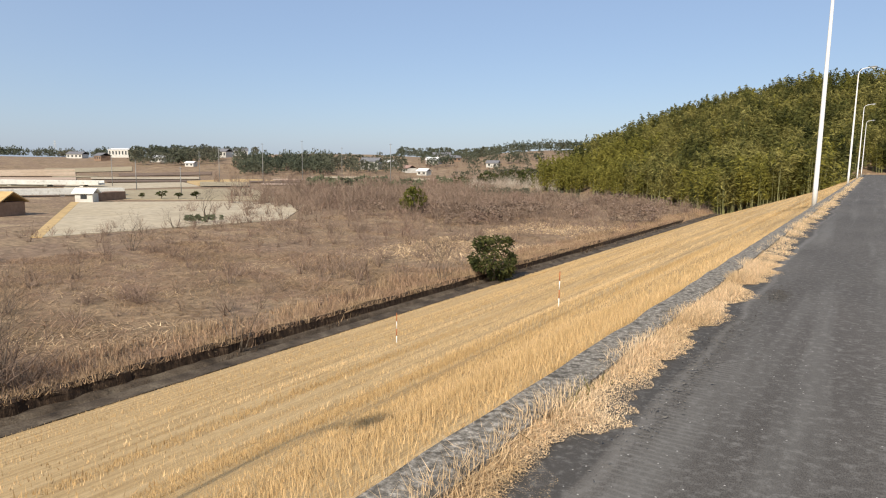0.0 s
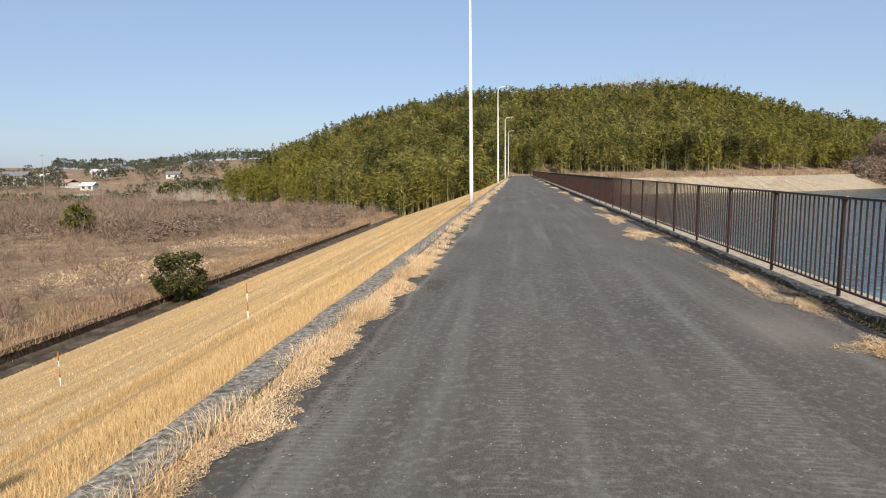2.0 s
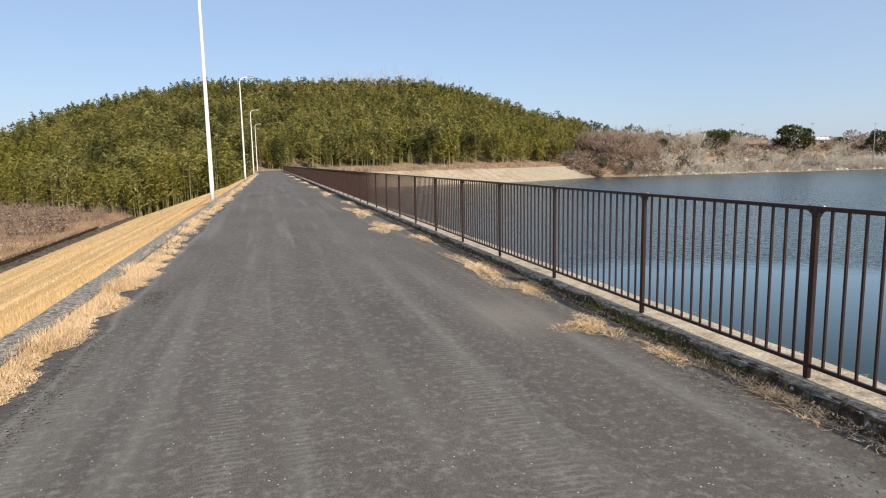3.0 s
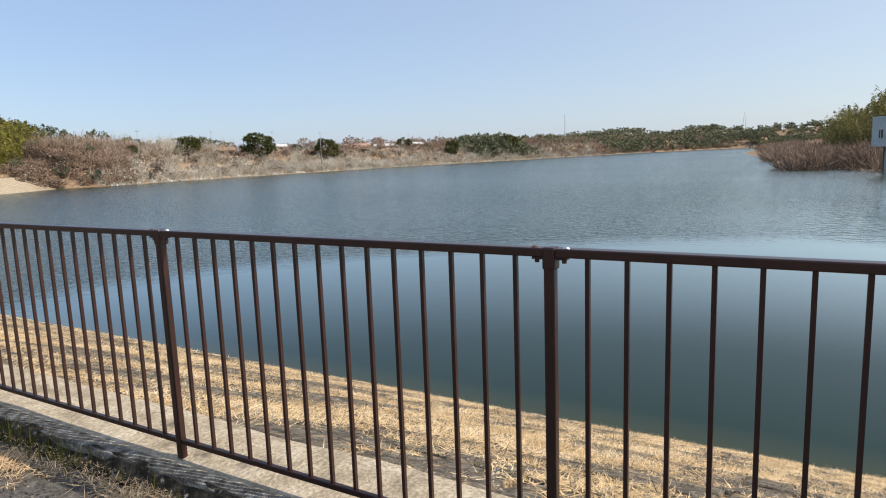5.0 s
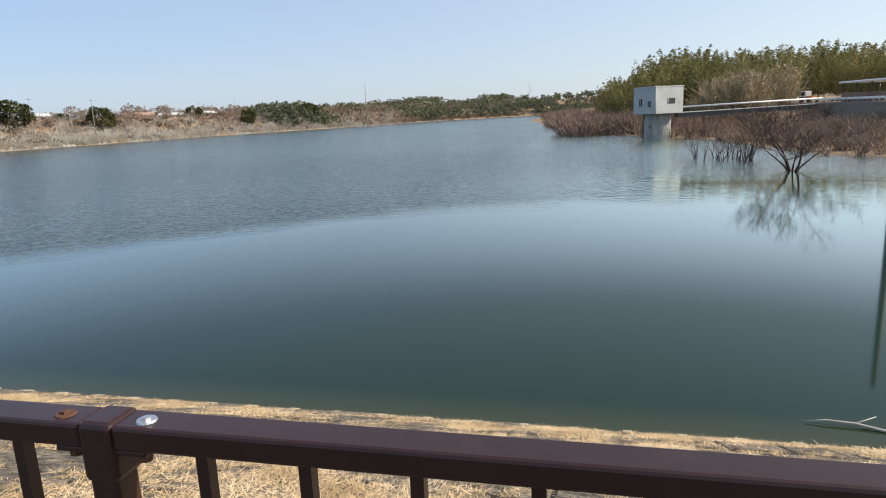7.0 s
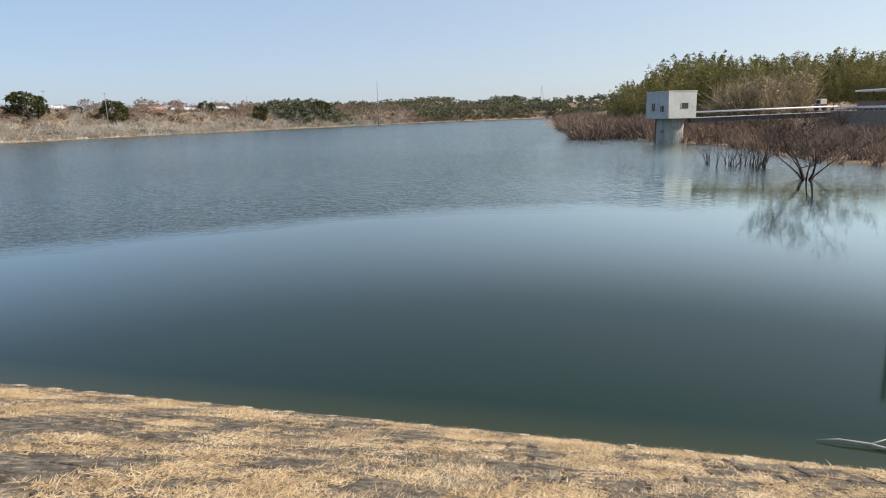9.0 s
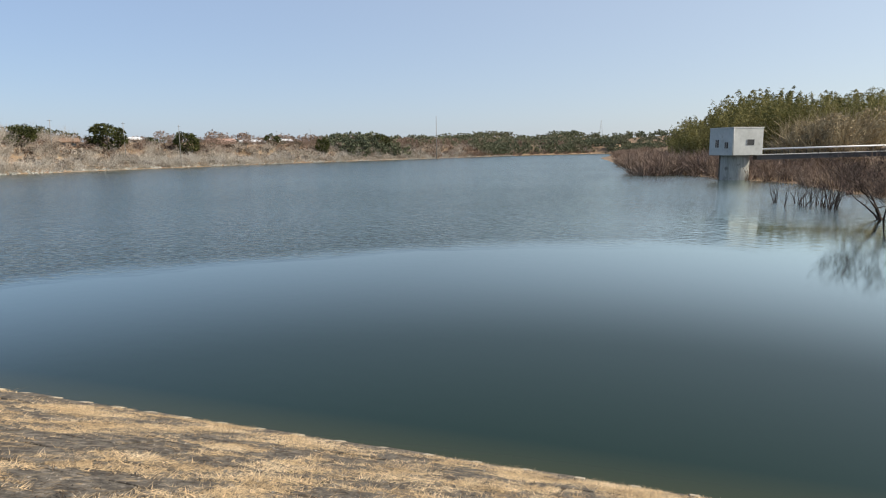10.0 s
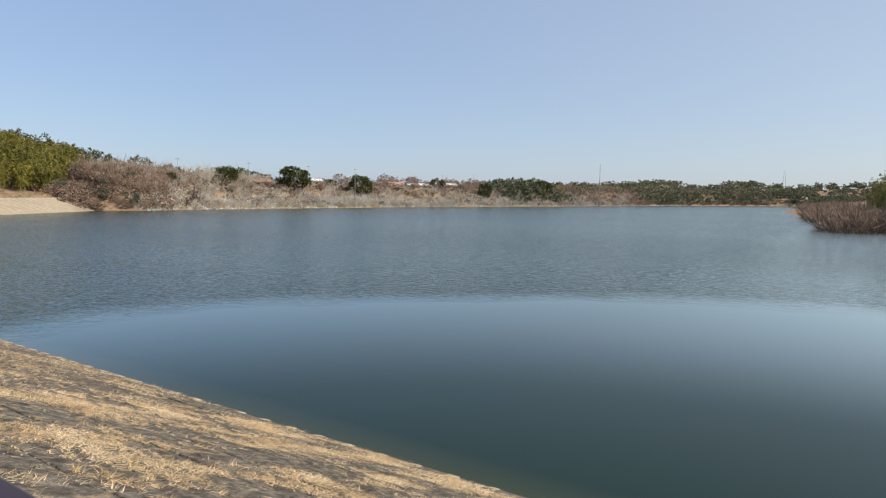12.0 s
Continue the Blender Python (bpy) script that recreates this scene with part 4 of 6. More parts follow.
tagged(ditch, "muddy concrete-edged drain at the foot of the dam", "ditch", kind="structure")
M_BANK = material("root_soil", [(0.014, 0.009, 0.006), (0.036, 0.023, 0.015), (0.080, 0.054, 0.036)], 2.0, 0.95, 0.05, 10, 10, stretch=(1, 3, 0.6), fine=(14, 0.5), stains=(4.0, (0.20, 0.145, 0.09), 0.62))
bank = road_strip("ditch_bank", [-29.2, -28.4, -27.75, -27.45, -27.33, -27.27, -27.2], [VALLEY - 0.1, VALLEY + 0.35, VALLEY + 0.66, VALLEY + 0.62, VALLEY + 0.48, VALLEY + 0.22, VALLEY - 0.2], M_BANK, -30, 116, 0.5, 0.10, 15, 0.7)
tagged(bank, "steep dark earth bank of roots along the drain", "bank", kind="structure")
p = spots(-27.3, -26.65, -25, 150, 9000)
M_REED_DARK = leafy("dark_reed_stems", [(0.026, 0.017, 0.011), (0.058, 0.038, 0.024)], 0.5, 0.5, 0.0)
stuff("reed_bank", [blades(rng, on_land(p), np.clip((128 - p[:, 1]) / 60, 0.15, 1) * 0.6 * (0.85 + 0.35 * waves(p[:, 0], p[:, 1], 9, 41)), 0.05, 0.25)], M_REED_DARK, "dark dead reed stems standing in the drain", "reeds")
p = spots(-28.6, -27.25, -25, 116, 26000)
fringe = blades(rng, np.column_stack([p, np.full(len(p), VALLEY + 0.5)]), 0.42, 0.05, 0.9)
p = spots(-33, -27.0, -25, 150, 30000)
wall = blades(rng, on_land(p), 0.7 * (0.8 + 0.4 * waves(p[:, 0], p[:, 1], 9, 41)), 0.06, 0.5)
p = np.concatenate([spots(-70, -27.5, -12, 48, 120000), spots(-90, -29, 40, 110, 80000), spots(-130, -29, 100, 160, 20000)])
keep = rng.uniform(-1, 1, len(p)) < 0.8 + waves(p[:, 0], p[:, 1], 22, 42)
p = p[keep & ~((p[:, 0] < -82) & (p[:, 1] < 112) & (p[:, 1] > 30))]
meadow = blades(rng, on_land(p), 0.5 * (0.85 + 0.5 * waves(p[:, 0], p[:, 1], 9, 43)) * (1 + 0.25 * waves(p[:, 0], p[:, 1], 3, 46)) * 0.8, 0.05, 2.0)
stuff("dead_reeds", [wall, fringe, meadow], M_REED, "brown dead reeds and tall grass on the valley floor", "reeds")
p = spots(-50, -29, -10, 60, 9000)
p = p[waves(p[:, 0], p[:, 1], 16, 44) > 0.35]
q = spots(-48, -29, 52, 100, 9000)
stuff("pale_grass", [blades(rng, on_land(p), 0.3, 0.07, 1.8), blades(rng, on_land(q[waves(q[:, 0], q[:, 1], 30, 45) > -0.4]), 0.36, 0.10, 1.6)], M_STRAW_PALE, "pale tufts of dead grass in the meadow", "grass")

# bare shrubs on the valley floor
tw = [twig_proto(np.random.RandomState(50 + i), 12, 2, 0.5, 0.016) for i in range(3)]
shrubs = []
for x0, x1, y0, y1, n, s0, s1 in ((-36, -28, -2, 12, 30, 1.8, 3.6), (-80, -32, 0, 60, 130, 0.8, 2.0), (-84, -45, 60, 110, 110, 1.2, 2.8), (-125, -60, 92, 150, 330, 2.5, 5.5), (-150, -95, 110, 175, 200, 3, 6.5),
                                   (-100, -30, 120, 190, 150, 1.6, 4.0), (-60, -28, 70, 150, 80, 1.2, 3.0), (-190, -110, 170, 260, 150, 3, 6), (-58, -30, 95, 150, 120, 1.2, 3.0), (-84, -50, 20, 75, 90, 1.0, 2.4), (-45, -30, 30, 48, 18, 1.5, 3.0), (-114, -82, 72, 106, 70, 1.6, 3.6), (-92, -80, 34, 74, 40, 0.8, 2.0)):
    for k in range(3):
        shrubs.append(scatter(tw[k], on_land(spots(x0, x1, y0, y1, n // 3 + 1)), rng.uniform(s0, s1, n // 3 + 1), rng, 0.1))
stuff("bare_shrubs", shrubs, M_TWIG, "leafless purple-brown shrubs over the valley floor", "shrubs")

vz = VALLEY
leafy_tree("evergreen_bush", -26.5, 46.5, vz - 0.4, 4.9, 5.6, 61, M_LEAF, "dark green rounded evergreen bush beside the drain")
leafy_tree("conifer", -73.2, 97.6, vz, 6.2, 6.0, 62, M_LEAF_Y, "yellow-green bushy conifer among bare shrubs", lambda g: round_proto(g, 22, 40, 0.10) * np.array([1.0, 1.0, 1.0]))
bare_tree(-88, 62, vz, 6.6, 63, 3, 0.35, 3, 0.12)
bare_tree(-84.5, 54, vz, 3.6, 64, 4, 0.4, 2, 0.06, label="low leafless bush at the field's edge", name="bare_bush")
bare_tree(-67, 37.5, vz, 3.8, 65, 5, 0.5, 3, 0.06, label="spreading leafless bush in the meadow", name="bare_bush")
bare_tree(-27.2, 20.2, vz, 4.0, 66, 6, 0.45, 2, 0.05, label="many-stemmed bare bush on the drain's bank", name="bare_bush")
bare_tree(-30, 9.3, vz, 5.4, 67, 9, 0.75, 3, 0.06, label="tangled grey bare bush by the drain", name="bare_bush")
bare_tree(-28.5, 41.5, vz, 4.6, 68, 4, 0.3, 3, 0.06, label="thin bare bush beside the evergreen bush", name="bare_bush")
bush = [twig_proto(np.random.RandomState(73), 60, 3, 0.8, 0.010) * np.array([3.4, 3.4, 3.0]), twig_proto(np.random.RandomState(74), 40, 3, 1.3, 0.010) * np.array([3.0, 3.0, 2.2])]
vf = [round_proto(np.random.RandomState(75 + i), 14, 26, 0.075) * np.array([1.25, 1.25, 0.85]) for i in range(2)]
vp = np.array([polar(a, d) for a, d in zip(rng.uniform(-43, -15, 120), rng.uniform(112, 175, 120))])
vq = np.array([polar(a, d) for a, d in zip(rng.normal(-30, 2.6, 40), rng.normal(118, 8, 40))])
stuff("valley_thicket", [scatter(vf[0], on_land(vp, -0.5), rng.uniform(2.0, 4.8, 120), rng), scatter(vf[1], on_land(vq, -0.5), rng.uniform(3.0, 5.2, 40), rng)], M_TWIG, "rounded grey-brown thickets across the valley floor", "shrubs")
vg = np.array([polar(a, d) for a, d in zip(rng.normal(-29, 3, 26), rng.normal(205, 10, 26))])
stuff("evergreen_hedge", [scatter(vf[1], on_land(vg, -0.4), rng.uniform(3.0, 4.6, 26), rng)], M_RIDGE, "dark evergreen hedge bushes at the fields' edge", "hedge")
stuff("bare_thicket", [scatter(np.concatenate(bush), on_land(np.array([(-29.5, 7.6), (-31.5, 9.6), (-29.6, 10.8)])), [1.0, 0.9, 0.75], rng), scatter(bush[1], on_land(spots(-80, -36, 20, 100, 34)), rng.uniform(0.5, 0.9, 34), rng)], M_TWIG, "tangled brown leafless thickets in the meadow", "shrubs")
p = np.stack([rng.normal(-88, 1.4, 14), rng.normal(61, 1.8, 14)], 1)
stuff("evergreen_undergrowth", [scatter(crown_proto(np.random.RandomState(71), 8, 16, 0.2), on_land(p), 1.4, rng), scatter(crown_proto(np.random.RandomState(72), 8, 16, 0.2), on_land(spots(-180, -130, 155, 215, 40)), rng.uniform(3, 6, 40), rng)],
      M_FARLEAF, "dark low evergreen scrub", "shrubs")

# ---- fields beyond the meadow ----
def field(name, pts, mat, label, lift):
    bm = bmesh.new()
    vs = [bm.verts.new((x, y, VALLEY + lift * 0.5 + 0.05)) for x, y in pts]
    lo = [bm.verts.new((x, y, VALLEY - 0.6)) for x, y in pts]
    bm.faces.new(vs)
    for i in range(len(vs)):
        j = (i + 1) % len(vs)
        bm.faces.new((vs[j], vs[i], lo[i], lo[j]))
    bmesh.ops.recalc_face_normals(bm, faces=bm.faces)
    return tagged(part(name, bm, mat), label, "field", kind="structure")


field("ground_field", [(-87, 37), (-150, 73), (-128, 100), (-108, 103), (-83, 74)], M_FIELD, "pale dry harvested field", 0.12)
field("ground_straw_field", [(-87.7, 36.0), (-151.4, 71.9), (-150, 73), (-86.7, 37)], M_FIELD_C, "golden straw strip beside the field", 0.16)
field("ground_field_b", [(-156, 84), (-200, 110), (-186, 150), (-124, 113), (-130, 103)], M_FIELD_B, "grey-brown fallow field", 0.05)
field("ground_field_c", [(-205, 95), (-258, 122), (-252, 168), (-208, 146)], M_FIELD, "pale fallow field", 0.1)
field("ground_field_d", [(-330, 150), (-430, 195), (-440, 276), (-390, 262)], M_FIELD_B, "grey-brown fallow field", 0.5)
field("ground_field_e", [(-215, 150), (-262, 175), (-280, 225), (-240, 215)], M_FIELD_C, "straw-coloured field", 0.2)
field("ground_soil", [(-420, 160), (-520, 170), (-560, 260), (-450, 225)], M_SAND, "bare orange-brown soil of a building site", 3.0)

def strip(az0, az1, r0, r1, mat, label):
    a = np.radians(np.linspace(az0, az1, 7))
    r = np.linspace(r0, r1, 4)
    A, Q = np.meshgrid(a, r, indexing="ij")
    X, Y = Q * np.sin(A), Q * np.cos(A)
    Z = land(X, Y) + 0.35
    i = np.arange(X.size).reshape(X.shape)
    f = np.stack([i[:-1, :-1], i[:-1, 1:], i[1:, 1:], i[1:, :-1]], -1).reshape(-1, 4)
    ob = new("ground_strip", mesh_of("ground_strip", np.stack([X, Y, Z], -1).reshape(-1, 3), f, mat, True))
    return tagged(ob, label, "field", kind="structure")


M_TILTH = material("dark_tilth", [(0.14, 0.095, 0.065), (0.20, 0.14, 0.10)], 0.08, 0.95, fine=(0.7, 0.25))
M_PINK = material("pinkish_soil", [(0.40, 0.29, 0.21), (0.50, 0.38, 0.29)], 0.06, 0.95, fine=(0.5, 0.2))
for az0, az1, r0, r1, mt, lab in ((-50, -43, 262, 284, M_PINK, "pale pinkish terrace field"), (-51, -42, 292, 318, M_TILTH, "dark tilled terrace field"), (-49, -41, 326, 345, M_PINK, "pale pinkish terrace field"), (-55, -51, 250, 300, M_FIELD_B, "grey-brown fallow field"),
                                  (-62, -56, 300, 330, M_TILTH, "dark tilled terrace field"), (-63, -55, 340, 372, M_FIELD, "pale dry harvested field"), (-61, -54, 392, 420, M_TILTH, "dark tilled terrace field"), (-69, -64, 330, 372, M_PINK, "pale pinkish bare soil"),
                                  (-70, -64, 396, 470, M_SAND, "orange-brown bare building ground"), (-66, -60, 440, 480, M_FIELD_B, "grey-brown fallow field"), (-46, -40, 352, 366, M_FIELD, "pale dry harvested field"), (-37, -33, 330, 350, M_FIELD, "pale field by the farm"), (-44, -38, 235, 250, M_FIELD_B, "grey-brown fallow field"), (-71, -66, 255, 300, M_FIELD_B, "grey-brown fallow field")):
    strip(az0, az1, r0, r1, mt, lab)

lane = road_strip("lane", [-84, -82], [0, 0], M_KERB, 40, 60, 4)
lane.matrix_world = pose(-20, 60, VALLEY + 0.06, 0, 0, 62)
tagged(lane, "narrow grey farm lane", "lane", kind="structure")


# ---- buildings ----
M_WALL_W = material("white_wall", [(0.46, 0.45, 0.42), (0.58, 0.57, 0.53)], 0.4, 0.8, fine=(2, 0.06), stains=(0.5, (0.5, 0.48, 0.44), 0.62))
M_WALL_B = material("brown_wall", [(0.20, 0.13, 0.09), (0.28, 0.19, 0.13)], 0.5, 0.85, fine=(2, 0.1))
M_ROOF_G = material("grey_tiles", [(0.13, 0.13, 0.14), (0.20, 0.20, 0.21)], 1.2, 0.6, fine=(3, 0.15))
M_ROOF_R = material("red_tiles", [(0.30, 0.19, 0.15), (0.38, 0.26, 0.21)], 0.8, 0.7, fine=(3, 0.15))
M_ROOF_W = material("white_sheet", [(0.72, 0.73, 0.73), (0.80, 0.80, 0.79)], 0.5, 0.4)
M_GLASS = material("window_glass", [(0.03, 0.035, 0.04), (0.05, 0.055, 0.06)], 0.5, 0.12, spec=0.6)
M_DARK = material("dark_steel", [(0.05, 0.055, 0.06), (0.09, 0.09, 0.09)], 1.0, 0.55)


def house(x, y, w, d, h, roof, rz, wall_mat, roof_mat, label, z=None, name="house"):
    z = float(land(np.array([x]), np.array([y]))[0]) - 0.3 if z is None else z
    e = empty(name, x, y, z, rz)
    bm = bmesh.new()
    box(bm, -w / 2, -d / 2, 0, w / 2, d / 2, h)
    part("wall", bm, wall_mat, e)
    bm = bmesh.new()
    o = 0.5
    prof = [(-d / 2 - o, h - 0.15), (0, h + roof), (d / 2 + o, h - 0.15), (d / 2 + o, h + 0.05), (0, h + roof + 0.22), (-d / 2 - o, h + 0.05)]
    a = [bm.verts.new((-w / 2 - o, py, pz)) for py, pz in prof]
    b = [bm.verts.new((w / 2 + o, py, pz)) for py, pz in prof]
    bm.faces.new(a)
    bm.faces.new(b[::-1])
    for i in range(6):
        bm.faces.new((a[i], b[i], b[(i + 1) % 6], a[(i + 1) % 6]))
    bmesh.ops.recalc_face_normals(bm, faces=bm.faces)
    part("roof", bm, roof_mat, e)
    for i in range(max(1, int(w / 3))):
        cx = -w / 2 + (i + 0.5) * w / max(1, int(w / 3))
        for sgn in (-1, 1):
            bm = bmesh.new()
            box(bm, cx - 0.7, sgn * d / 2 - 0.06, h * 0.38, cx + 0.7, sgn * d / 2 + 0.06, h * 0.8)
            part("window", bm, M_GLASS, e)
    return tagged(e, label, "house", "far houses")


for az, r, w, d, h, roof, rz, wm, rm, lab in (
        (-40.9, 420, 12, 8, 5.2, 2.4, 20, M_WALL_W, M_ROOF_G, "white house with grey tiled roof on the ridge"), (-39.2, 440, 9, 7, 3, 1.6, -10, M_WALL_W, M_ROOF_W, "low white house on the ridge"),
        (-34.6, 520, 14, 8, 4, 2.2, 30, M_WALL_W, M_ROOF_G, "pale farmhouse with dark roof"), (-35.3, 470, 10, 7, 3.4, 1.8, 10, M_WALL_W, M_ROOF_W, "small pale farm building"), (-33.5, 500, 9, 7, 3.2, 1.8, 50, M_WALL_B, M_ROOF_G, "brown wooden farmhouse beyond the fields"),
        (-37.5, 400, 9, 6, 3, 1.6, -30, M_WALL_W, M_ROOF_R, "cream house with red roof"), (-36.2, 380, 7, 5, 2.8, 1.4, 0, M_WALL_W, M_ROOF_W, "white shed among the fields"), (-30.0, 430, 8, 6, 3, 1.6, 15, M_WALL_W, M_ROOF_G, "pale house below the brown slope"),
        (-53.4, 560, 12, 8, 5, 2.2, 10, M_WALL_W, M_ROOF_G, "white house by the wood"), (-52.0, 600, 11, 8, 5, 2.2, 60, M_WALL_W, M_ROOF_G, "white house by the wood"), (-60.8, 620, 26, 12, 7, 1.0, 20, M_WALL_W, M_ROOF_W, "long white hall beyond the fields"),
        (-58.2, 520, 16, 9, 3.5, 1.6, 5, M_WALL_W, M_ROOF_W, "long white shed beyond the fields"), (-62.5, 560, 10, 8, 4, 2, 0, M_WALL_B, M_ROOF_G, "grey-roofed farmhouse beyond the fields"), (-64.2, 640, 14, 9, 4, 2, 30, M_WALL_W, M_ROOF_G, "pale farmhouse beyond the fields"), (-56.0, 470, 7, 4, 2.6, 1.0, 15, M_WALL_W, M_ROOF_W, "white hut by the lane")):
    x, y = polar(az, r)
    house(x, y, w, d, h, roof, rz, wm, rm, lab)

house(-149.5, 74.5, 4.0, 2.6, 2.2, 0.9, 35, M_WALL_W, M_ROOF_W, "small white hut at the field's corner", VALLEY, "hut")
bm = bmesh.new()
box(bm, -5.5, -1.6, 0, 5.5, 1.6, 2.0, 0.1)
shed = part("shed", bm, M_WALL_B)
shed.matrix_world = pose(-154.5, 81, VALLEY, 0, 0, 108)
tagged(shed, "long dark brown shed beside the hut", "shed")
house(-126, 47.5, 6, 5, 2.6, 1.6, 20, M_WALL_B, M_FIELD_C, "low hut with straw-yellow roof", VALLEY - 0.2, "hut")
for i, (x, y) in enumerate(((-152, 89.5), (-148, 92.4), (-144.6, 94.9), (-141, 97.6))):
    leafy_tree("round_shrub", x - 2, y + 1, VALLEY, (1.6, 2.3, 1.9, 2.3)[i], (2.4, 3.6, 3.0, 3.4)[i], 80 + i, M_LEAF, "clipped dark round shrub at the field's edge", lambda r: crown_proto(r, 10, 26, 0.16, 0.15))


def viaduct(x0, y0, x1, y1, z, label):
    L = math.hypot(x1 - x0, y1 - y0)
    e = empty("road_bridge", x0, y0, z, math.degrees(math.atan2(y1 - y0, x1 - x0)))
    bm = bmesh.new()
    box(bm, 0, -2.5, -0.7, L, 2.5, 0, 0.06)
    part("deck", bm, M_CONCRETE, e)
    for s in (-2.45, 2.2):
        bm = bmesh.new()
        box(bm, 0, s, 0.003, L, s + 0.25, 0.8, 0.03)
        part("parapet", bm, M_CONCRETE, e)
    for i in range(4):
        bm = bmesh.new()
        box(bm, L * (i + 0.5) / 4 - 0.6, -2, -6, L * (i + 0.5) / 4 + 0.6, 2, -0.69, 0.05)
        part("pier", bm, M_CONCRETE, e)
    return tagged(e, label, "bridge")


viaduct(-262, 88, -225, 118, VALLEY + 1.5, "pale concrete road bridge across the valley")
viaduct(-188, 60, -172, 96, VALLEY + 1.2, "low grey concrete bridge by the stream")


# ---- poles and masts ----
M_GREYPOLE = material("weathered_pole", [(0.20, 0.20, 0.20), (0.30, 0.30, 0.29)], 0.5, 0.8, fine=(4, 0.1))
def utility_pole(x, y, top, label="grey concrete utility pole with crossarm", arms=1, r=0.14, wide=1.6):
    z = float(land(np.array([x]), np.array([y]))[0]) - 0.3
    e = empty("utility_pole", x, y, z)
    H = top - z
    bm = bmesh.new()
    tube(bm, [(0, 0, 0), (0, 0, H)], [r, r * 0.6], 8)
    part("pole", bm, M_GREYPOLE, e)
    for k in range(arms):
        bm = bmesh.new()
        box(bm, -wide / 2, -0.06, H - 0.5 - 0.8 * k, wide / 2, 0.06, H - 0.38 - 0.8 * k)
        part("crossarm", bm, M_DARK, e)
    return tagged(e, label, "utility pole", "utility poles")


for az, r, el in ((34.7, 232, 2.75), (40.3, 250, 2.57), (45.3, 262, 2.42), (49.5, 275, 2.23), (60.0, 420, 1.9), (57.2, 400, 1.8)):
    x, y = polar(az, r)
    utility_pole(x, y, 1.6 + r * math.tan(radians(el)))
for az, r, el in ((-53.86, 300, 1.0), (-50.3, 290, 1.45), (-46.95, 300, 1.75), (-39.24, 260, 1.6), (-55.4, 330, 0.7), (-43.5, 340, 1.2), (-62, 260, 0.2), (-60.3, 230, -0.1), (-57.0, 190, -0.6)):
    x, y = polar(az, r)
    utility_pole(x, y, 1.6 + r * math.tan(radians(el)))
x, y = polar(71.05, 430)
utility_pole(x, y, 1.6 + 430 * math.tan(radians(2.95)), "tall slim grey radio mast behind the bank", 0, 0.28)


def lattice_mast(az, r, el, label):
    x, y = polar(az, r)
    z = float(land(np.array([x]), np.array([y]))[0]) - 1
    H = 1.6 + r * math.tan(radians(el)) - z
    e = empty("pylon", x, y, z)
    for sx, sy in ((-1, -1), (1, -1), (1, 1), (-1, 1)):
        bm = bmesh.new()
        tube(bm, [(sx * H * 0.09, sy * H * 0.09, 0), (sx * H * 0.012, sy * H * 0.012, H)], [H * 0.006, H * 0.004], 4)
        part("leg", bm, M_CONCRETE, e)
    for k in (0.72, 0.82, 0.92):
        bm = bmesh.new()
        box(bm, -H * 0.13, -H * 0.006, H * k, H * 0.13, H * 0.006, H * (k + 0.012))
        part("arm", bm, M_CONCRETE, e)
    return tagged(e, label, "pylon")


lattice_mast(85.6, 1100, 2.4, "grey lattice power pylon on the far hill")
lattice_mast(-65.6, 1500, 1.3, "grey lattice power pylon in the haze")
lattice_mast(25.8, 330, 3.75, "grey lattice power pylon behind the wood")

# ---- the wooded hill ----
p = np.concatenate([spots(-104, 172, 150, 300, 6400), spots(-36, -4.5, 126, 150, 190)])
foot = np.interp(p[:, 0], [-160, -95, -60, -36, -24, -14, -7, -4, 10, 50, 90, 150, 200], [230, 207, 184, 154, 138, 130, 140, 165, 176, 176, 194, 196, 196])
onhill = (p[:, 1] > foot) & (p[:, 1] < 292) & (lake_distance(p[:, 0], p[:, 1]) > 13) & ~((np.abs(p[:, 0] - 1) < 3.0) & (p[:, 1] < 175))
p = p[onhill & (np.degrees(np.arctan2(p[:, 0], p[:, 1])) < 27.0 + rng.normal(0, 0.6, len(p)))]
p3 = on_land(p)
kind = waves(p[:, 0], p[:, 1], 45, 91)
hts = rng.uniform(6.8, 12.6, len(p)) * (1 + 0.12 * kind) * (1 - 0.2 * smooth01((p[:, 0] - 95) / 30))
top_broad = (p[:, 1] > 250) & (p[:, 0] > 5) & (rng.uniform(0, 1, len(p)) < 0.18)
yellow = ((p[:, 0] < -62) & (p[:, 1] < 226)) | ((p[:, 0] < -4) & (p[:, 1] < 158) & (rng.uniform(0, 1, len(p)) < 0.6)) | ((p[:, 0] > 62) & (p[:, 0] < 128) & (rng.uniform(0, 1, len(p)) < 0.45)) | (rng.uniform(0, 1, len(p)) < 0.07)
bam = [bamboo_proto(np.random.RandomState(100 + i)) for i in range(5)]
cul = culm_proto(np.random.RandomState(99))
green, gold, culms = [], [], []
pick = rng.randint(0, 5, len(p))
for i in range(5):
    a = (pick == i) & ~top_broad & ~yellow
    green.append(scatter(bam[i], p3[a], hts[a], rng, 0.05))
    a = (pick == i) & ~top_broad & yellow
    gold.append(scatter(bam[i], p3[a], hts[a], rng, 0.05))
culms.append(scatter(cul, p3, hts, rng, 0.03))
stuff("bamboo_grove", green, M_BAMBOO, "dense green bamboo grove covering the hill", "bamboo")
stuff("yellow_bamboo", gold, M_BAMBOO_Y, "yellow-green bamboo at the wood's edge", "bamboo")
stuff("bamboo_culms", culms, M_CULM, "upright bamboo stems under the foliage", "bamboo")
cr = [round_proto(np.random.RandomState(120 + i), 12, 13, 0.17) for i in range(4)]
pb = p3[top_broad]
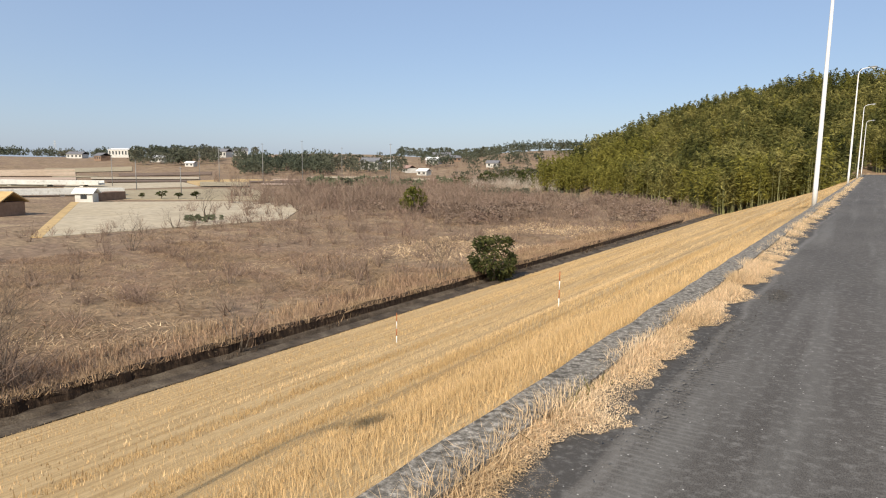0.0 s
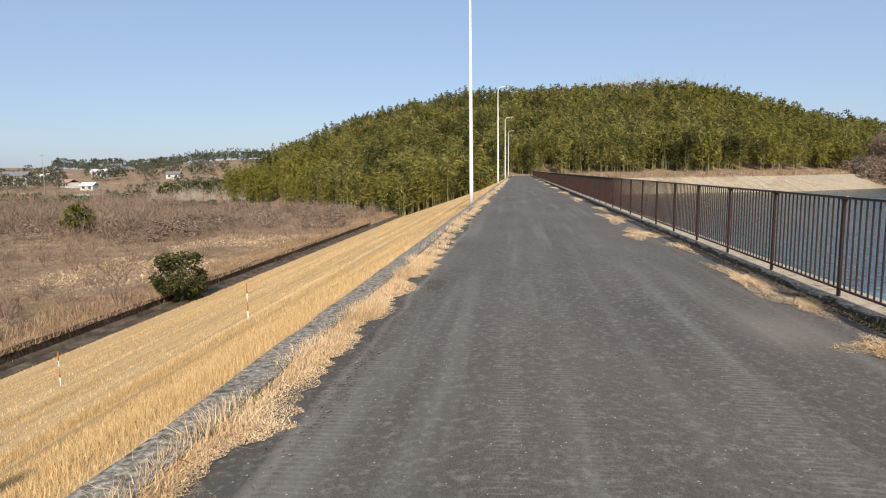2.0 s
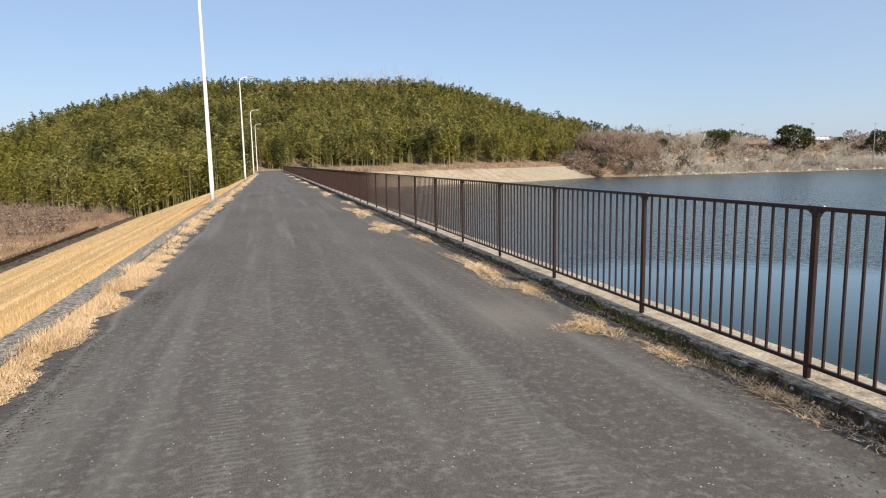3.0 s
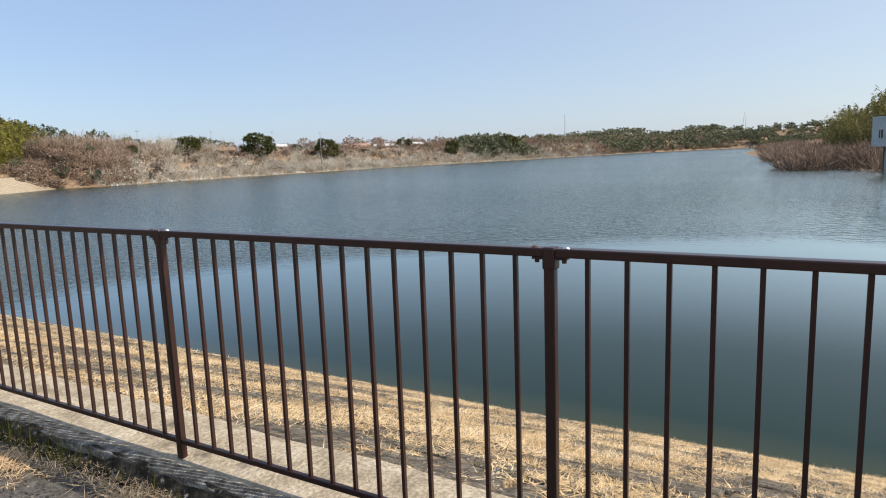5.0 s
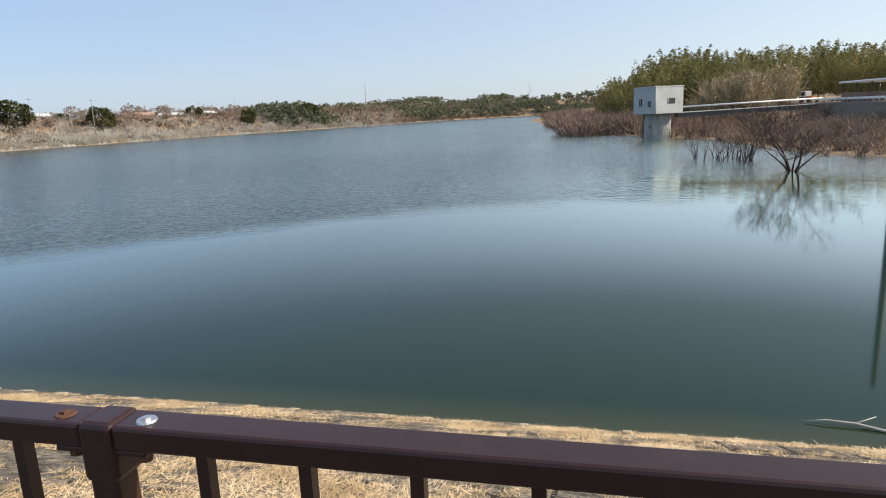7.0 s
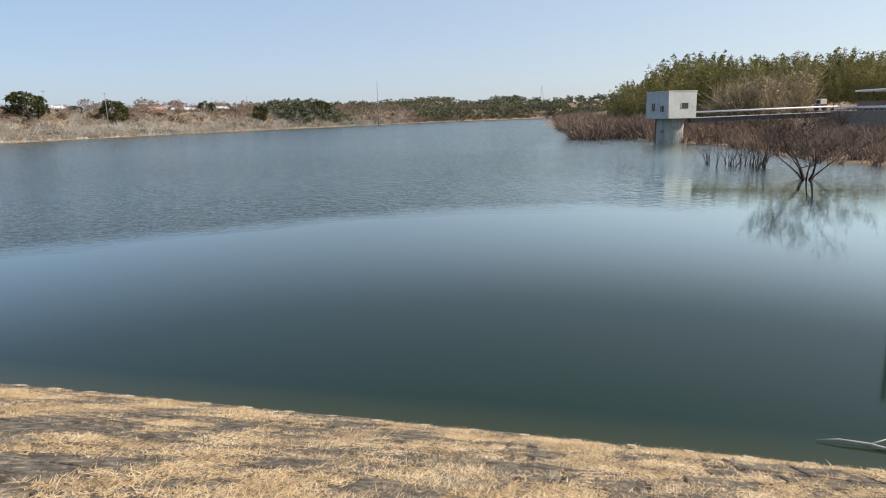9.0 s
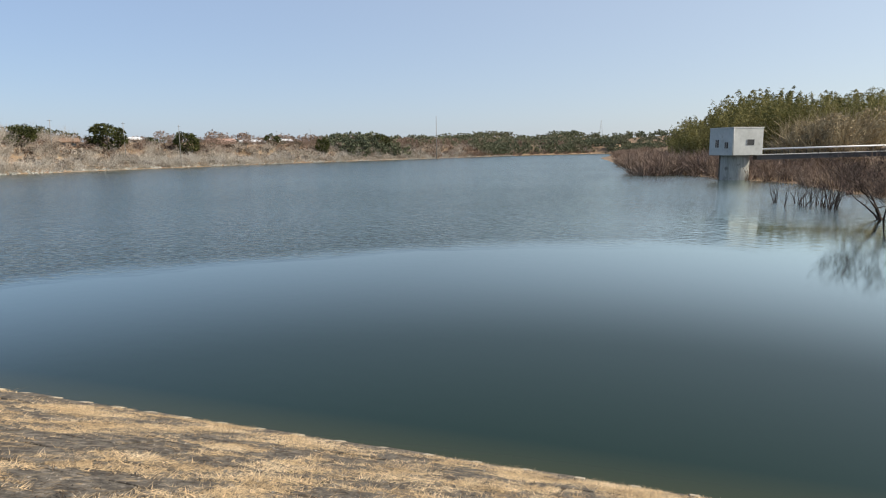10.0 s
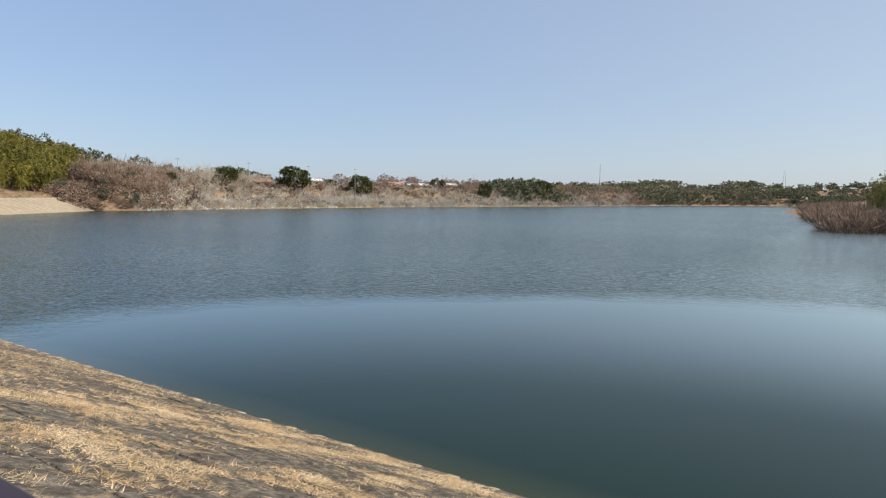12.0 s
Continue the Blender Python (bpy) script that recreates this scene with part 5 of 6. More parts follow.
qb = on_land(np.concatenate([spots(126, 200, 205, 290, 90), spots(-150, -95, 225, 300, 70)]))
crm = [round_proto(np.random.RandomState(128 + i), 12, 12, 0.12) for i in range(2)]
crf = [round_proto(np.random.RandomState(126 + i), 18, 26, 0.085) for i in range(2)]
stuff("broadleaf_wood", [scatter(crf[0], pb[::2], rng.uniform(10, 14, len(pb[::2])), rng), scatter(crf[1], pb[1::2], rng.uniform(9, 12, len(pb[1::2])), rng), scatter(cr[2], qb, rng.uniform(4, 7.5, len(qb)), rng)],
      M_LEAF, "dark evergreen broadleaf trees on the hill", "wood")
tw2 = [twig_proto(np.random.RandomState(130 + i), 28, 2, 0.42, 0.007) for i in range(3)]
hb = np.array([polar(a, r) for a, r in zip(rng.uniform(26.4, 34.0, 300), rng.uniform(212, 300, 300))])
stuff("hill_shrubs", [scatter(twig_proto(np.random.RandomState(133), 26, 2, 0.6, 0.013), on_land(hb), rng.uniform(4.0, 7.5, 300), rng), scatter(round_proto(np.random.RandomState(135), 16, 22, 0.075) * np.array([1.1, 1.1, 0.9]), on_land(hb[::7], -0.5), rng.uniform(3.0, 5.5, len(hb[::7])), rng)], M_TWIG, "brown leafless trees on the rise beyond the grove", "wood")
hc = on_land(np.array([polar(a, r) for a, r in ((26.6, 285), (27.4, 280), (28.2, 290), (29.1, 285), (31.0, 295), (26.0, 270), (29.9, 300), (31.8, 290))]))
he = on_land(np.array([polar(a, r) for a, r in zip(rng.uniform(26.5, 33, 26), rng.uniform(205, 262, 26))]))
stuff("rise_evergreens", [scatter(crf[0], he, rng.uniform(2.5, 6.0, len(he)), rng)], M_RIDGE, "dull green low evergreens among the bare shrubs", "shrubs")
stuff("rise_pines", [scatter(round_proto(np.random.RandomState(134), 22, 30, 0.075), hc, rng.uniform(8, 12, len(hc)), rng)], M_LEAF, "dark pines on the rise beyond the grove", "wood")
gp = on_land(np.concatenate([spots(20, 100, 262, 296, 60), spots(-125, -80, 190, 240, 60), spots(112, 175, 190, 235, 150)]))
gs = np.concatenate([rng.uniform(13.5, 17, 60), rng.uniform(4, 7, 60), rng.uniform(4, 8, 150)])
stuff("bare_wood", [scatter(tw2[0], gp[::2], gs[::2], rng), scatter(tw2[1], gp[1::2], gs[1::2], rng)], M_TWIG_PALE, "grey leafless trees along the crest", "wood")

# ---- far bank of the lake ----
NORTH = [(94.5, 176.3), (109.6, 172.5), (147.5, 178.1), (197.5, 178.8), (278.6, 175.9), (385.8, 157.4), (598.3, 128.4), (734.1, 70.3)]


def along_bank(n, d0, d1, s0=0.0, s1=1.0, line=NORTH, sign=1):
    ln = np.array(line, float)
    seg = np.hypot(*np.diff(ln, axis=0).T)
    cum = np.concatenate([[0], np.cumsum(seg)])
    t = rng.uniform(s0, s1, n) * cum[-1]
    x, y = np.interp(t, cum, ln[:, 0]), np.interp(t, cum, ln[:, 1])
    k = np.clip(np.searchsorted(cum, t) - 1, 0, len(seg) - 1)
    nx, ny = -np.diff(ln[:, 1])[k] / seg[k] * sign, np.diff(ln[:, 0])[k] / seg[k] * sign
    d = rng.uniform(d0, d1, n)
    return np.stack([x + nx * d, y + ny * d], 1)


tb = [twig_proto(np.random.RandomState(140 + i), 20, 2, 0.65, 0.016) for i in range(3)]
pale, brown, bank_shade, white, olive = [], [], [], [], []
tuft = [twig_proto(np.random.RandomState(147 + i), 70, 2, 0.85, 0.011) for i in range(3)]
fuzz = [round_proto(np.random.RandomState(145 + i), 16, 14, 0.10) * np.array([1.25, 1.25, 0.9]) for i in range(3)]
for k in range(3):
    q = along_bank(120, 1.0, 14, 0.02, 0.50)
    pale.append(scatter(tb[k], on_land(q), rng.uniform(2.6, 5.4, len(q)), rng, 0.1))
    q = along_bank(70, 2, 16, 0.45, 1.0)
    pale.append(scatter(tb[k], on_land(q), rng.uniform(3, 6, len(q)), rng, 0.1))
    q = along_bank(150, -0.6, 3.5, 0.02, 0.62)
    pale.append(scatter(tb[k], on_land(q), rng.uniform(1.6, 3.2, len(q)), rng, 0.2))
    q = along_bank(70, 0.0, 11, 0.03, 0.6)
    pale.append(scatter(fuzz[k], on_land(q, -0.3), rng.uniform(2.6, 4.6, len(q)), rng))
    q = along_bank(90, 9, 34, 0.0, 0.6)
    brown.append(scatter(fuzz[k], on_land(q, -0.4), rng.uniform(2.4, 4.6, len(q)), rng))
    q = along_bank(110, -0.5, 5, 0.5, 1.0)
    brown.append(scatter(tb[k], on_land(q), rng.uniform(2.5, 5.0, len(q)), rng, 0.1))
    q = spots(92, 122, 172, 200, 90)
    q = q[lake_distance(q[:, 0], q[:, 1]) > 0.5]
    brown.append(scatter(fuzz[k], on_land(q, -0.5), rng.uniform(2.6, 5.0, len(q)), rng))
    q = along_bank(160, 8, 40, 0.0, 0.55)
    brown.append(scatter(tb[k], on_land(q), rng.uniform(2.0, 4.4, len(q)), rng, 0.1))
    q = along_bank(150, 2, 60, 0.4, 1.0)
    brown.append(scatter(tb[k], on_land(q), rng.uniform(4, 8, len(q)), rng, 0.1))
    # near-black clumps added as the shade between the bank shrubs
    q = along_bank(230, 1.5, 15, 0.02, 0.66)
    bank_shade.append(scatter(fuzz[k], on_land(q, -0.5), rng.uniform(1.8, 3.4, len(q)), rng))
    q = along_bank(62, 0.5, 6, 0.03, 0.6)
    white.append(scatter(tuft[k], on_land(q, -0.2), rng.uniform(2.8, 5.4, len(q)), rng, 0.1))
    q = along_bank(26, 2, 14, 0.36, 0.50)
    olive.append(scatter(fuzz[k], on_land(q, -0.4), rng.uniform(2.6, 5.4, len(q)), rng))
    q = along_bank(34, 26, 60, 0.24, 0.8)
    brown.append(scatter(fuzz[k], on_land(q, -0.4), rng.uniform(4.5, 8.5, len(q)), rng))
    q = along_bank(16, 8, 30, 0.05, 0.55)
    olive.append(scatter(fuzz[k], on_land(q, -0.4), rng.uniform(2.0, 4.0, len(q)), rng))
stuff("shade_fill_thicket", bank_shade, M_TWIG_DARK, "near-black filler undergrowth, painted shade between the bank shrubs", "shrubs")
stuff("white_bank_shrubs", white, M_TWIG_WHITE, "whitish leafless crowns leaning over the far waterline", "shrubs")
stuff("olive_bank_bushes", olive, M_RIDGE, "olive-green bushes among the bare bank shrubs", "shrubs")
rk = np.random.RandomState(149)
stone = rk.normal(0, 1, (16, 3, 3))
stone /= np.linalg.norm(stone, axis=2, keepdims=True)
stone = stone * np.array([0.5, 0.5, 0.3]) + np.array([0, 0, 0.1])
q = along_bank(1500, -0.8, 2.2, 0.02, 0.75)
stuff("shore_stones", [scatter(stone, np.column_stack([q, np.maximum(land(q[:, 0], q[:, 1]), WATER - 0.1)]), rng.uniform(0.5, 1.7, len(q)), rng)], M_CONCRETE, "pale grey stones along the far waterline", "stones")
stuff("pale_bank_shrubs", pale, M_TWIG_PALE, "pale grey leafless shrubs on the far bank", "shrubs")
stuff("brown_bank_shrubs", brown, M_TWIG, "brown leafless shrubs along the bank top", "shrubs")
for az, r, h, w, sd in ((38.4, 248, 9.0, 11, 1), (44.1, 266, 11.5, 16, 2), (50.0, 290, 11.5, 13, 3), (47.3, 290, 5, 6, 4), (34.2, 236, 5, 6, 8), (61.0, 362, 11.5, 9.5, 5), (66.2, 420, 11, 13, 6), (56.8, 352, 7.5, 10, 7)):
    x, y = polar(az, r)
    leafy_tree("evergreen_tree", x, y, float(land(np.array([x]), np.array([y]))[0]) - 1.2, h, w, 150 + sd, M_LEAF, "dark evergreen tree standing on the far bank", lambda g: round_proto(g, 34, 44, 0.085))
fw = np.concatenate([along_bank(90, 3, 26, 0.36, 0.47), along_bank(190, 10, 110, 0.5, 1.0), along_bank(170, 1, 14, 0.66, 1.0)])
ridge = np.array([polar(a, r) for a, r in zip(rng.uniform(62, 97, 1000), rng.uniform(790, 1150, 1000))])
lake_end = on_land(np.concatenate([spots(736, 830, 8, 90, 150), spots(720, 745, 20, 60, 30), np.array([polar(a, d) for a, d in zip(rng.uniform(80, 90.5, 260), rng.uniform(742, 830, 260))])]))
stuff("far_wood", [scatter(cr[3], lake_end, rng.uniform(4, 8, len(lake_end)), rng), scatter(cr[3], on_land(fw), rng.uniform(5, 9, len(fw)), rng), scatter(cr[2], on_land(ridge), rng.uniform(6, 15, len(ridge)) * (0.85 + 0.3 * waves(ridge[:, 0], ridge[:, 1], 130, 95)), rng)], M_FARLEAF, "olive-green woods along the far end of the lake, haze in their pale colour", "wood")
for az, r, w, d, h, roof, rz, wm, rm, lab in ((41.0, 262, 9, 6, 2.6, 1.2, -35, M_WALL_B, M_WALL_B, "low brown house behind the bank"), (52.6, 330, 13, 8, 3.6, 2.2, -40, M_WALL_W, M_ROOF_R, "house with faded red roof behind the bank"),
                                             (55.5, 360, 22, 9, 3.4, 1.0, -45, M_WALL_W, M_ROOF_W, "long white shed behind the bank"), (57.2, 380, 16, 8, 3.4, 1.0, -45, M_WALL_W, M_ROOF_W, "long white shed behind the bank"), (45.9, 300, 5, 4, 3.0, 0.8, -30, M_WALL_W, M_ROOF_W, "small white hut on the bank top"),
                                             (33.0, 345, 8, 6, 4, 1.8, -20, M_WALL_W, M_ROOF_G, "pale house on the wooded rise")):
    x, y = polar(az, r)
    house(x, y, w, d, h, roof, rz, wm, rm, lab, float(land(np.array([x]), np.array([y]))[0]) - (3.6 if rm is M_ROOF_R else 1.8))

# woods on the ridges beyond the valley
pts, hs = [], []
for a0, a1, r0, r1, n, h0, h1 in ((-60, -53.5, 480, 600, 130, 6, 12.5), (-52, -44, 380, 470, 150, 7, 12), (-45, -37.5, 380, 470, 90, 5, 9), (-70, -61, 700, 900, 90, 8, 13), (-38, -29, 560, 700, 110, 6, 12), (-28, -19, 360, 520, 50, 3, 6), (-58, -50, 560, 640, 60, 7, 10), (-36, -20, 430, 560, 110, 5, 10), (-33, -24, 320, 390, 46, 3.5, 6.5), (-30, -18, 600, 720, 90, 8, 13)):
    a, r = np.radians(rng.uniform(a0, a1, n)), rng.uniform(r0, r1, n)
    pts.append(np.stack([r * np.sin(a), r * np.cos(a)], 1))
    hs.append(rng.uniform(h0, h1, n))
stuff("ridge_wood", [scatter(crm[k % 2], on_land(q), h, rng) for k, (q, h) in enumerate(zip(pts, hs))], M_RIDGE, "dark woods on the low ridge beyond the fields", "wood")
a, r = np.radians(rng.uniform(-54, -20, 300)), rng.uniform(260, 480, 300)
stuff("ridge_scrub", [scatter(tw[0], on_land(np.stack([r * np.sin(a), r * np.cos(a)], 1)), rng.uniform(2.5, 6, 300), rng)], M_TWIG, "brown leafless scrub below the ridge", "shrubs")

M_TOWER = material("grey_green_paint", [(0.44, 0.46, 0.44), (0.53, 0.55, 0.53)], 0.4, 0.7, fine=(2, 0.08), stains=(0.7, (0.34, 0.35, 0.33), 0.62))
M_WILLOW = leafy("tan_willow", [(0.28, 0.22, 0.13), (0.42, 0.35, 0.22)], 0.3, 0.4, 0.1)
M_SHAFT = material("stained_concrete", [(0.22, 0.23, 0.21), (0.33, 0.34, 0.315), (0.40, 0.41, 0.38)], 0.5, 0.9, 0.01, 8, 8, stretch=(2, 2, 0.3), fine=(3, 0.2), stains=(0.6, (0.12, 0.12, 0.11), 0.58))
# ---- south bank: intake tower and its footbridge ----
TX, TY, TURN = 125.6, -11.5, 33.0
def intake_tower():
    e = empty("intake_tower", TX, TY, 0.15, TURN)
    bm = bmesh.new()
    bmesh.ops.create_cone(bm, cap_ends=True, segments=32, radius1=2.35, radius2=2.35, depth=9, matrix=Matrix.Translation((0.4, -0.3, -4.5)))
    part("shaft", bm, M_SHAFT, e, "water-stained grey concrete shaft")
    bm = bmesh.new()
    box(bm, 1.35, 1.45, -9, 1.75, 1.85, 0)
    part("side_column", bm, M_SLAB, e, "stained concrete side column")
    bm = bmesh.new()
    box(bm, -3.0, -3.0, 0.003, 3.0, 3.0, 4.55, 0.05)
    body = part("gate_room", bm, M_TOWER, e, "pale grey boxy control room")
    bm = bmesh.new()
    box(bm, -3.06, -3.06, 4.55, 3.06, 3.06, 4.72, 0.03)
    part("roof_slab", bm, M_CONCRETE, e)
    bm = bmesh.new()
    box(bm, 2.0, -3.6, -0.55, 3.2, -1.2, -0.005, 0.03)
    part("landing", bm, M_DARK, e)
    for fx, fy, w, h, z in ((-3.03, -0.5, 1.5, 0.9, 2.2), ):
        bm = bmesh.new()
        box(bm, fx - 0.03, fy - w / 2, z - h / 2, fx + 0.06, fy + w / 2, z + h / 2)
        win = part("window", bm, M_GLASS, e)
        for k in (-1, 1):
            bm = bmesh.new()
            box(bm, fx - 0.05, fy + k * w / 2 - 0.04, z - h / 2, fx + 0.02, fy + k * w / 2 + 0.04, z + h / 2)
            part("window_frame", bm, M_STEEL, win)
    for fx, w, h, z in ((-1.5, 0.8, 1.0, 1.7), (0.9, 0.8, 1.3, 2.0)):
        bm = bmesh.new()
        box(bm, fx - w / 2, 2.97, z - h / 2, fx + w / 2, 3.06, z + h / 2)
        win = part("window", bm, M_GLASS, e)
        bm = bmesh.new()
        box(bm, fx - 0.03, 3.05, z - h / 2, fx + 0.03, 3.09, z + h / 2)
        part("window_frame", bm, M_STEEL, win)
    bm = bmesh.new()
    tube(bm, [(-3.1, 2.9, 0.0), (-3.1, 2.9, 4.6)], [0.07, 0.07], 8)
    part("downpipe", bm, M_CONCRETE, e)
    return tagged(e, "pale grey concrete intake tower standing in the lake", "tower")


intake_tower()


def footbridge(x0, y0, x1, y1, z0, z1):
    L = math.hypot(x1 - x0, y1 - y0)
    e = new("footbridge")
    e.matrix_world = Matrix.Translation((x0, y0, z0)) @ Euler((0, -math.atan2(z1 - z0, L), math.atan2(y1 - y0, x1 - x0))).to_matrix().to_4x4()
    bm = bmesh.new()
    box(bm, 0, -0.9, -0.9, L, -0.75, -0.1)
    box(bm, 0, 0.75, -0.9, L, 0.9, -0.1)
    part("girder", bm, M_DARK, e)
    bm = bmesh.new()
    box(bm, 0, -1.0, -0.1, L, 1.0, 0.0)
    part("deck", bm, M_CONCRETE, e)
    for s in (-0.95, 0.95):
        bm = bmesh.new()
        tube(bm, [(0, s, 0.95), (L, s, 0.95)], [0.13, 0.13], 8)
        part("handrail", bm, M_ROOF_W, e, "white pipe handrail")
        n = int(L / 2)
        for i in range(n + 1):
            bm = bmesh.new()
            tube(bm, [(i * L / n, s, 0), (i * L / n, s, 0.95)], [0.04, 0.04], 6)
            part("rail_post", bm, M_DARK, e)
    return tagged(e, "steel footbridge with white handrail to the tower", "footbridge")


footbridge(128.4, -15.0, 136.5, -41, 0.2, 0.75)

# guard rail, shelter and machine on the yard behind the shore
SOUTH_Z = 0.9
bm = bmesh.new()
box(bm, 100, -75, -3.0, 175, -40.5, SOUTH_Z, 0.1)
yard = tagged(part("ground_yard", bm, M_KERB), "grey gravelled yard above the shore", "yard", kind="structure")


def guard_rail(x, y, n, rz):
    e = empty("guard_rail", x, y, SOUTH_Z, rz)
    bm = bmesh.new()
    box(bm, 0, -0.04, 0.42, n * 2, 0.04, 0.75, 0.03)
    part("beam", bm, M_ROOF_W, e)
    for i in range(n + 1):
        bm = bmesh.new()
        tube(bm, [(i * 2, 0.06, 0), (i * 2, 0.06, 0.72)], [0.06, 0.06], 8)
        part("rail_post", bm, M_STEEL, e)
    return tagged(e, "white steel guard rail along the yard", "guard rail")


guard_rail(108, -41.5, 16, 0)


def shelter(x, y, rz):
    e = empty("shelter", x, y, SOUTH_Z, rz)
    bm = bmesh.new()
    box(bm, -7, -3.5, 3.1, 7, 3.5, 3.4, 0.1)
    part("roof", bm, M_ROOF_W, e, "flat white roof")
    for i in (-6.5, -2.2, 2.2, 6.5):
        for s in (-3, 3):
            bm = bmesh.new()
            tube(bm, [(i, s, 0), (i, s, 3.12)], [0.1, 0.1], 8)
            part("column", bm, M_DARK, e)
    bm = bmesh.new()
    box(bm, -6.6, 2.85, 0, 6.6, 3.1, 1.5)
    part("back_wall", bm, M_WALL_B, e)
    return tagged(e, "open shelter with flat white roof", "shelter")


shelter(122.6, -46, 8)


def machine(x, y):
    e = empty("tractor", x, y, SOUTH_Z, 25)
    bm = bmesh.new()
    box(bm, -1.6, -0.7, 0.6, 0.2, 0.7, 1.3, 0.1)
    part("bonnet", bm, M_YELLOW, e)
    bm = bmesh.new()
    box(bm, 0.1, -0.75, 0.7, 1.4, 0.75, 2.3, 0.12)
    cab = part("cab", bm, M_WALL_W, e)
    for s in (-0.77, 0.74):
        bm = bmesh.new()
        box(bm, 0.3, s, 1.4, 1.2, s + 0.03, 2.1)
        part("window", bm, M_GLASS, cab)
    for wx, r in ((-1.2, 0.42), (0.9, 0.6)):
        for s in (-0.9, 0.9):
            bm = bmesh.new()
            bmesh.ops.create_cone(bm, cap_ends=True, segments=20, radius1=r, radius2=r, depth=0.32, matrix=Matrix.Translation((wx, s, r)) @ Matrix.Rotation(math.pi / 2, 4, "X"))
            part("wheel", bm, M_DARK, e)
    return tagged(e, "small yellow and white tractor parked on the yard", "tractor")


machine(147.5, -42.5)

# tall steel mast by the shore, mirrored in the water
bm = bmesh.new()
tube(bm, [(82.9, -32.6, -5), (82.9, -32.6, 24)], [0.5, 0.3], 10)
tagged(part("mast", bm, M_DARK), "tall dark steel mast near the shore", "mast")

# trees and shrubs of the south bank
SOUTH = [(75.3, -23), (95.3, -20.7), (113.3, -19.4), (127.2, -11.2), (147.1, -3.9), (170, 1.4), (194.9, 9.7), (399.6, 31.6), (729.5, 44.2)]
q = np.array([polar(a, r) for a, r in zip(rng.uniform(91.4, 114, 800), rng.uniform(168, 232, 800))])
h = np.interp(np.degrees(np.arctan2(q[:, 0], q[:, 1])), [90.2, 91, 92.8, 94.8, 98, 101, 106.6, 110, 114], [6.5, 10, 12.2, 15.0, 15.6, 13.2, 14.4, 12.8, 11.0]) * rng.uniform(0.62, 1.08, len(q)) * np.hypot(q[:, 0], q[:, 1]) / 195
q3 = on_land(q)
slim = np.array([0.9, 0.9, 1.0])
fin = [bamboo_proto(np.random.RandomState(160 + i), 400, 0.062) for i in range(3)]
stuff("bank_bamboo", [scatter(fin[0] * slim, q3[::3], h[::3], rng, 0.05), scatter(fin[1] * slim, q3[1::3], h[1::3], rng, 0.05), scatter(fin[2] * slim, q3[2::3], h[2::3], rng, 0.05)],
      M_BAMBOO_D, "tall bamboo and evergreens behind the south shore", "bamboo")
q = np.array([polar(a, r) for a, r in zip(rng.normal(101.6, 1.4, 30), rng.normal(158, 3, 30))])
stuff("willow_thicket", [scatter(tb[0], on_land(q), rng.uniform(7, 11, 30), rng), scatter(twig_proto(np.random.RandomState(7), 40, 2, 0.5, 0.009), on_land(q), rng.uniform(7, 11, 30), rng), scatter(round_proto(np.random.RandomState(8), 20, 40, 0.06) * np.array([0.9, 0.9, 1.0]), on_land(q, -0.4), rng.uniform(6.5, 10.5, 30), rng)], M_WILLOW, "tan leafless willow thicket", "shrubs")
sh = []
for k in range(3):
    a = along_bank(130, -1.5, 20, 0.02, 0.26, SOUTH, -1)
    sh.append(scatter(tb[k], np.column_stack([a, np.maximum(land(a[:, 0], a[:, 1]), WATER - 0.2)]), rng.uniform(1.8, 3.6, len(a)), rng, 0.1))
    a = along_bank(110, -1.0, 26, 0.06, 0.30, SOUTH, -1)
    sh.append(scatter(tb[k], on_land(a), rng.uniform(2.5, 4.6, len(a)), rng, 0.1))
    a = along_bank(60, 0, 26, 0.26, 1.0, SOUTH, -1)
    sh.append(scatter(tb[k], on_land(a), rng.uniform(3.5, 6, len(a)), rng, 0.1))
    a = spots(62, 112, -43, -22, 70)
    a = a[lake_distance(a[:, 0], a[:, 1]) > -1]
    sh.append(scatter(tb[k], on_land(a), rng.uniform(1.8, 3.4, len(a)), rng, 0.1))
    a = np.array([polar(g, d) for g, d in zip(rng.uniform(88.5, 96, 60), rng.uniform(142, 186, 60))])
    sh.append(scatter(tb[k], on_land(a), rng.uniform(4.0, 7.0, len(a)), rng, 0.1))
stuff("shore_shrubs", sh, M_TWIG, "reddish-brown leafless shrubs on the south shore", "shrubs")
a = along_bank(5200, 0, 24, 0.0, 0.24, SOUTH, -1)
stuff("shore_reeds", [blades(rng, on_land(a), 1.3, 0.14, 0.5)], M_REED, "tan dead reeds along the south shore", "reeds")

def drowned_tree(x, y, height, seed):
    """Crooked stems from one stool, a wide crown of fine twigs."""
    rng = np.random.RandomState(seed)
    e = empty("dead_tree", x, y, WATER)
    segs = bare_limbs(rng, height, 6, 0.8, 3, 0.13)
    part("trunk", limbs_mesh([s for s in segs if s[4] == 0], 7), M_TWIG_DARK, e)
    part("bare_crown", limbs_mesh([s for s in segs if s[4] > 0], 4), M_TWIG_DARK, e)
    ends = np.array([tuple(s[1]) for s in segs if s[4] >= 2])[::2]
    cloud_part("twig_crown", np.concatenate([scatter(twig_proto(np.random.RandomState(seed + k), 3, 2, 0.8, 0.011), ends[k::2], rng.uniform(0.6, 1.3, len(ends[k::2])), rng, 0.3) for k in range(2)]), M_TWIG_DARK, e)
    return tagged(e, "dark many-stemmed dead tree standing in the water", "tree")


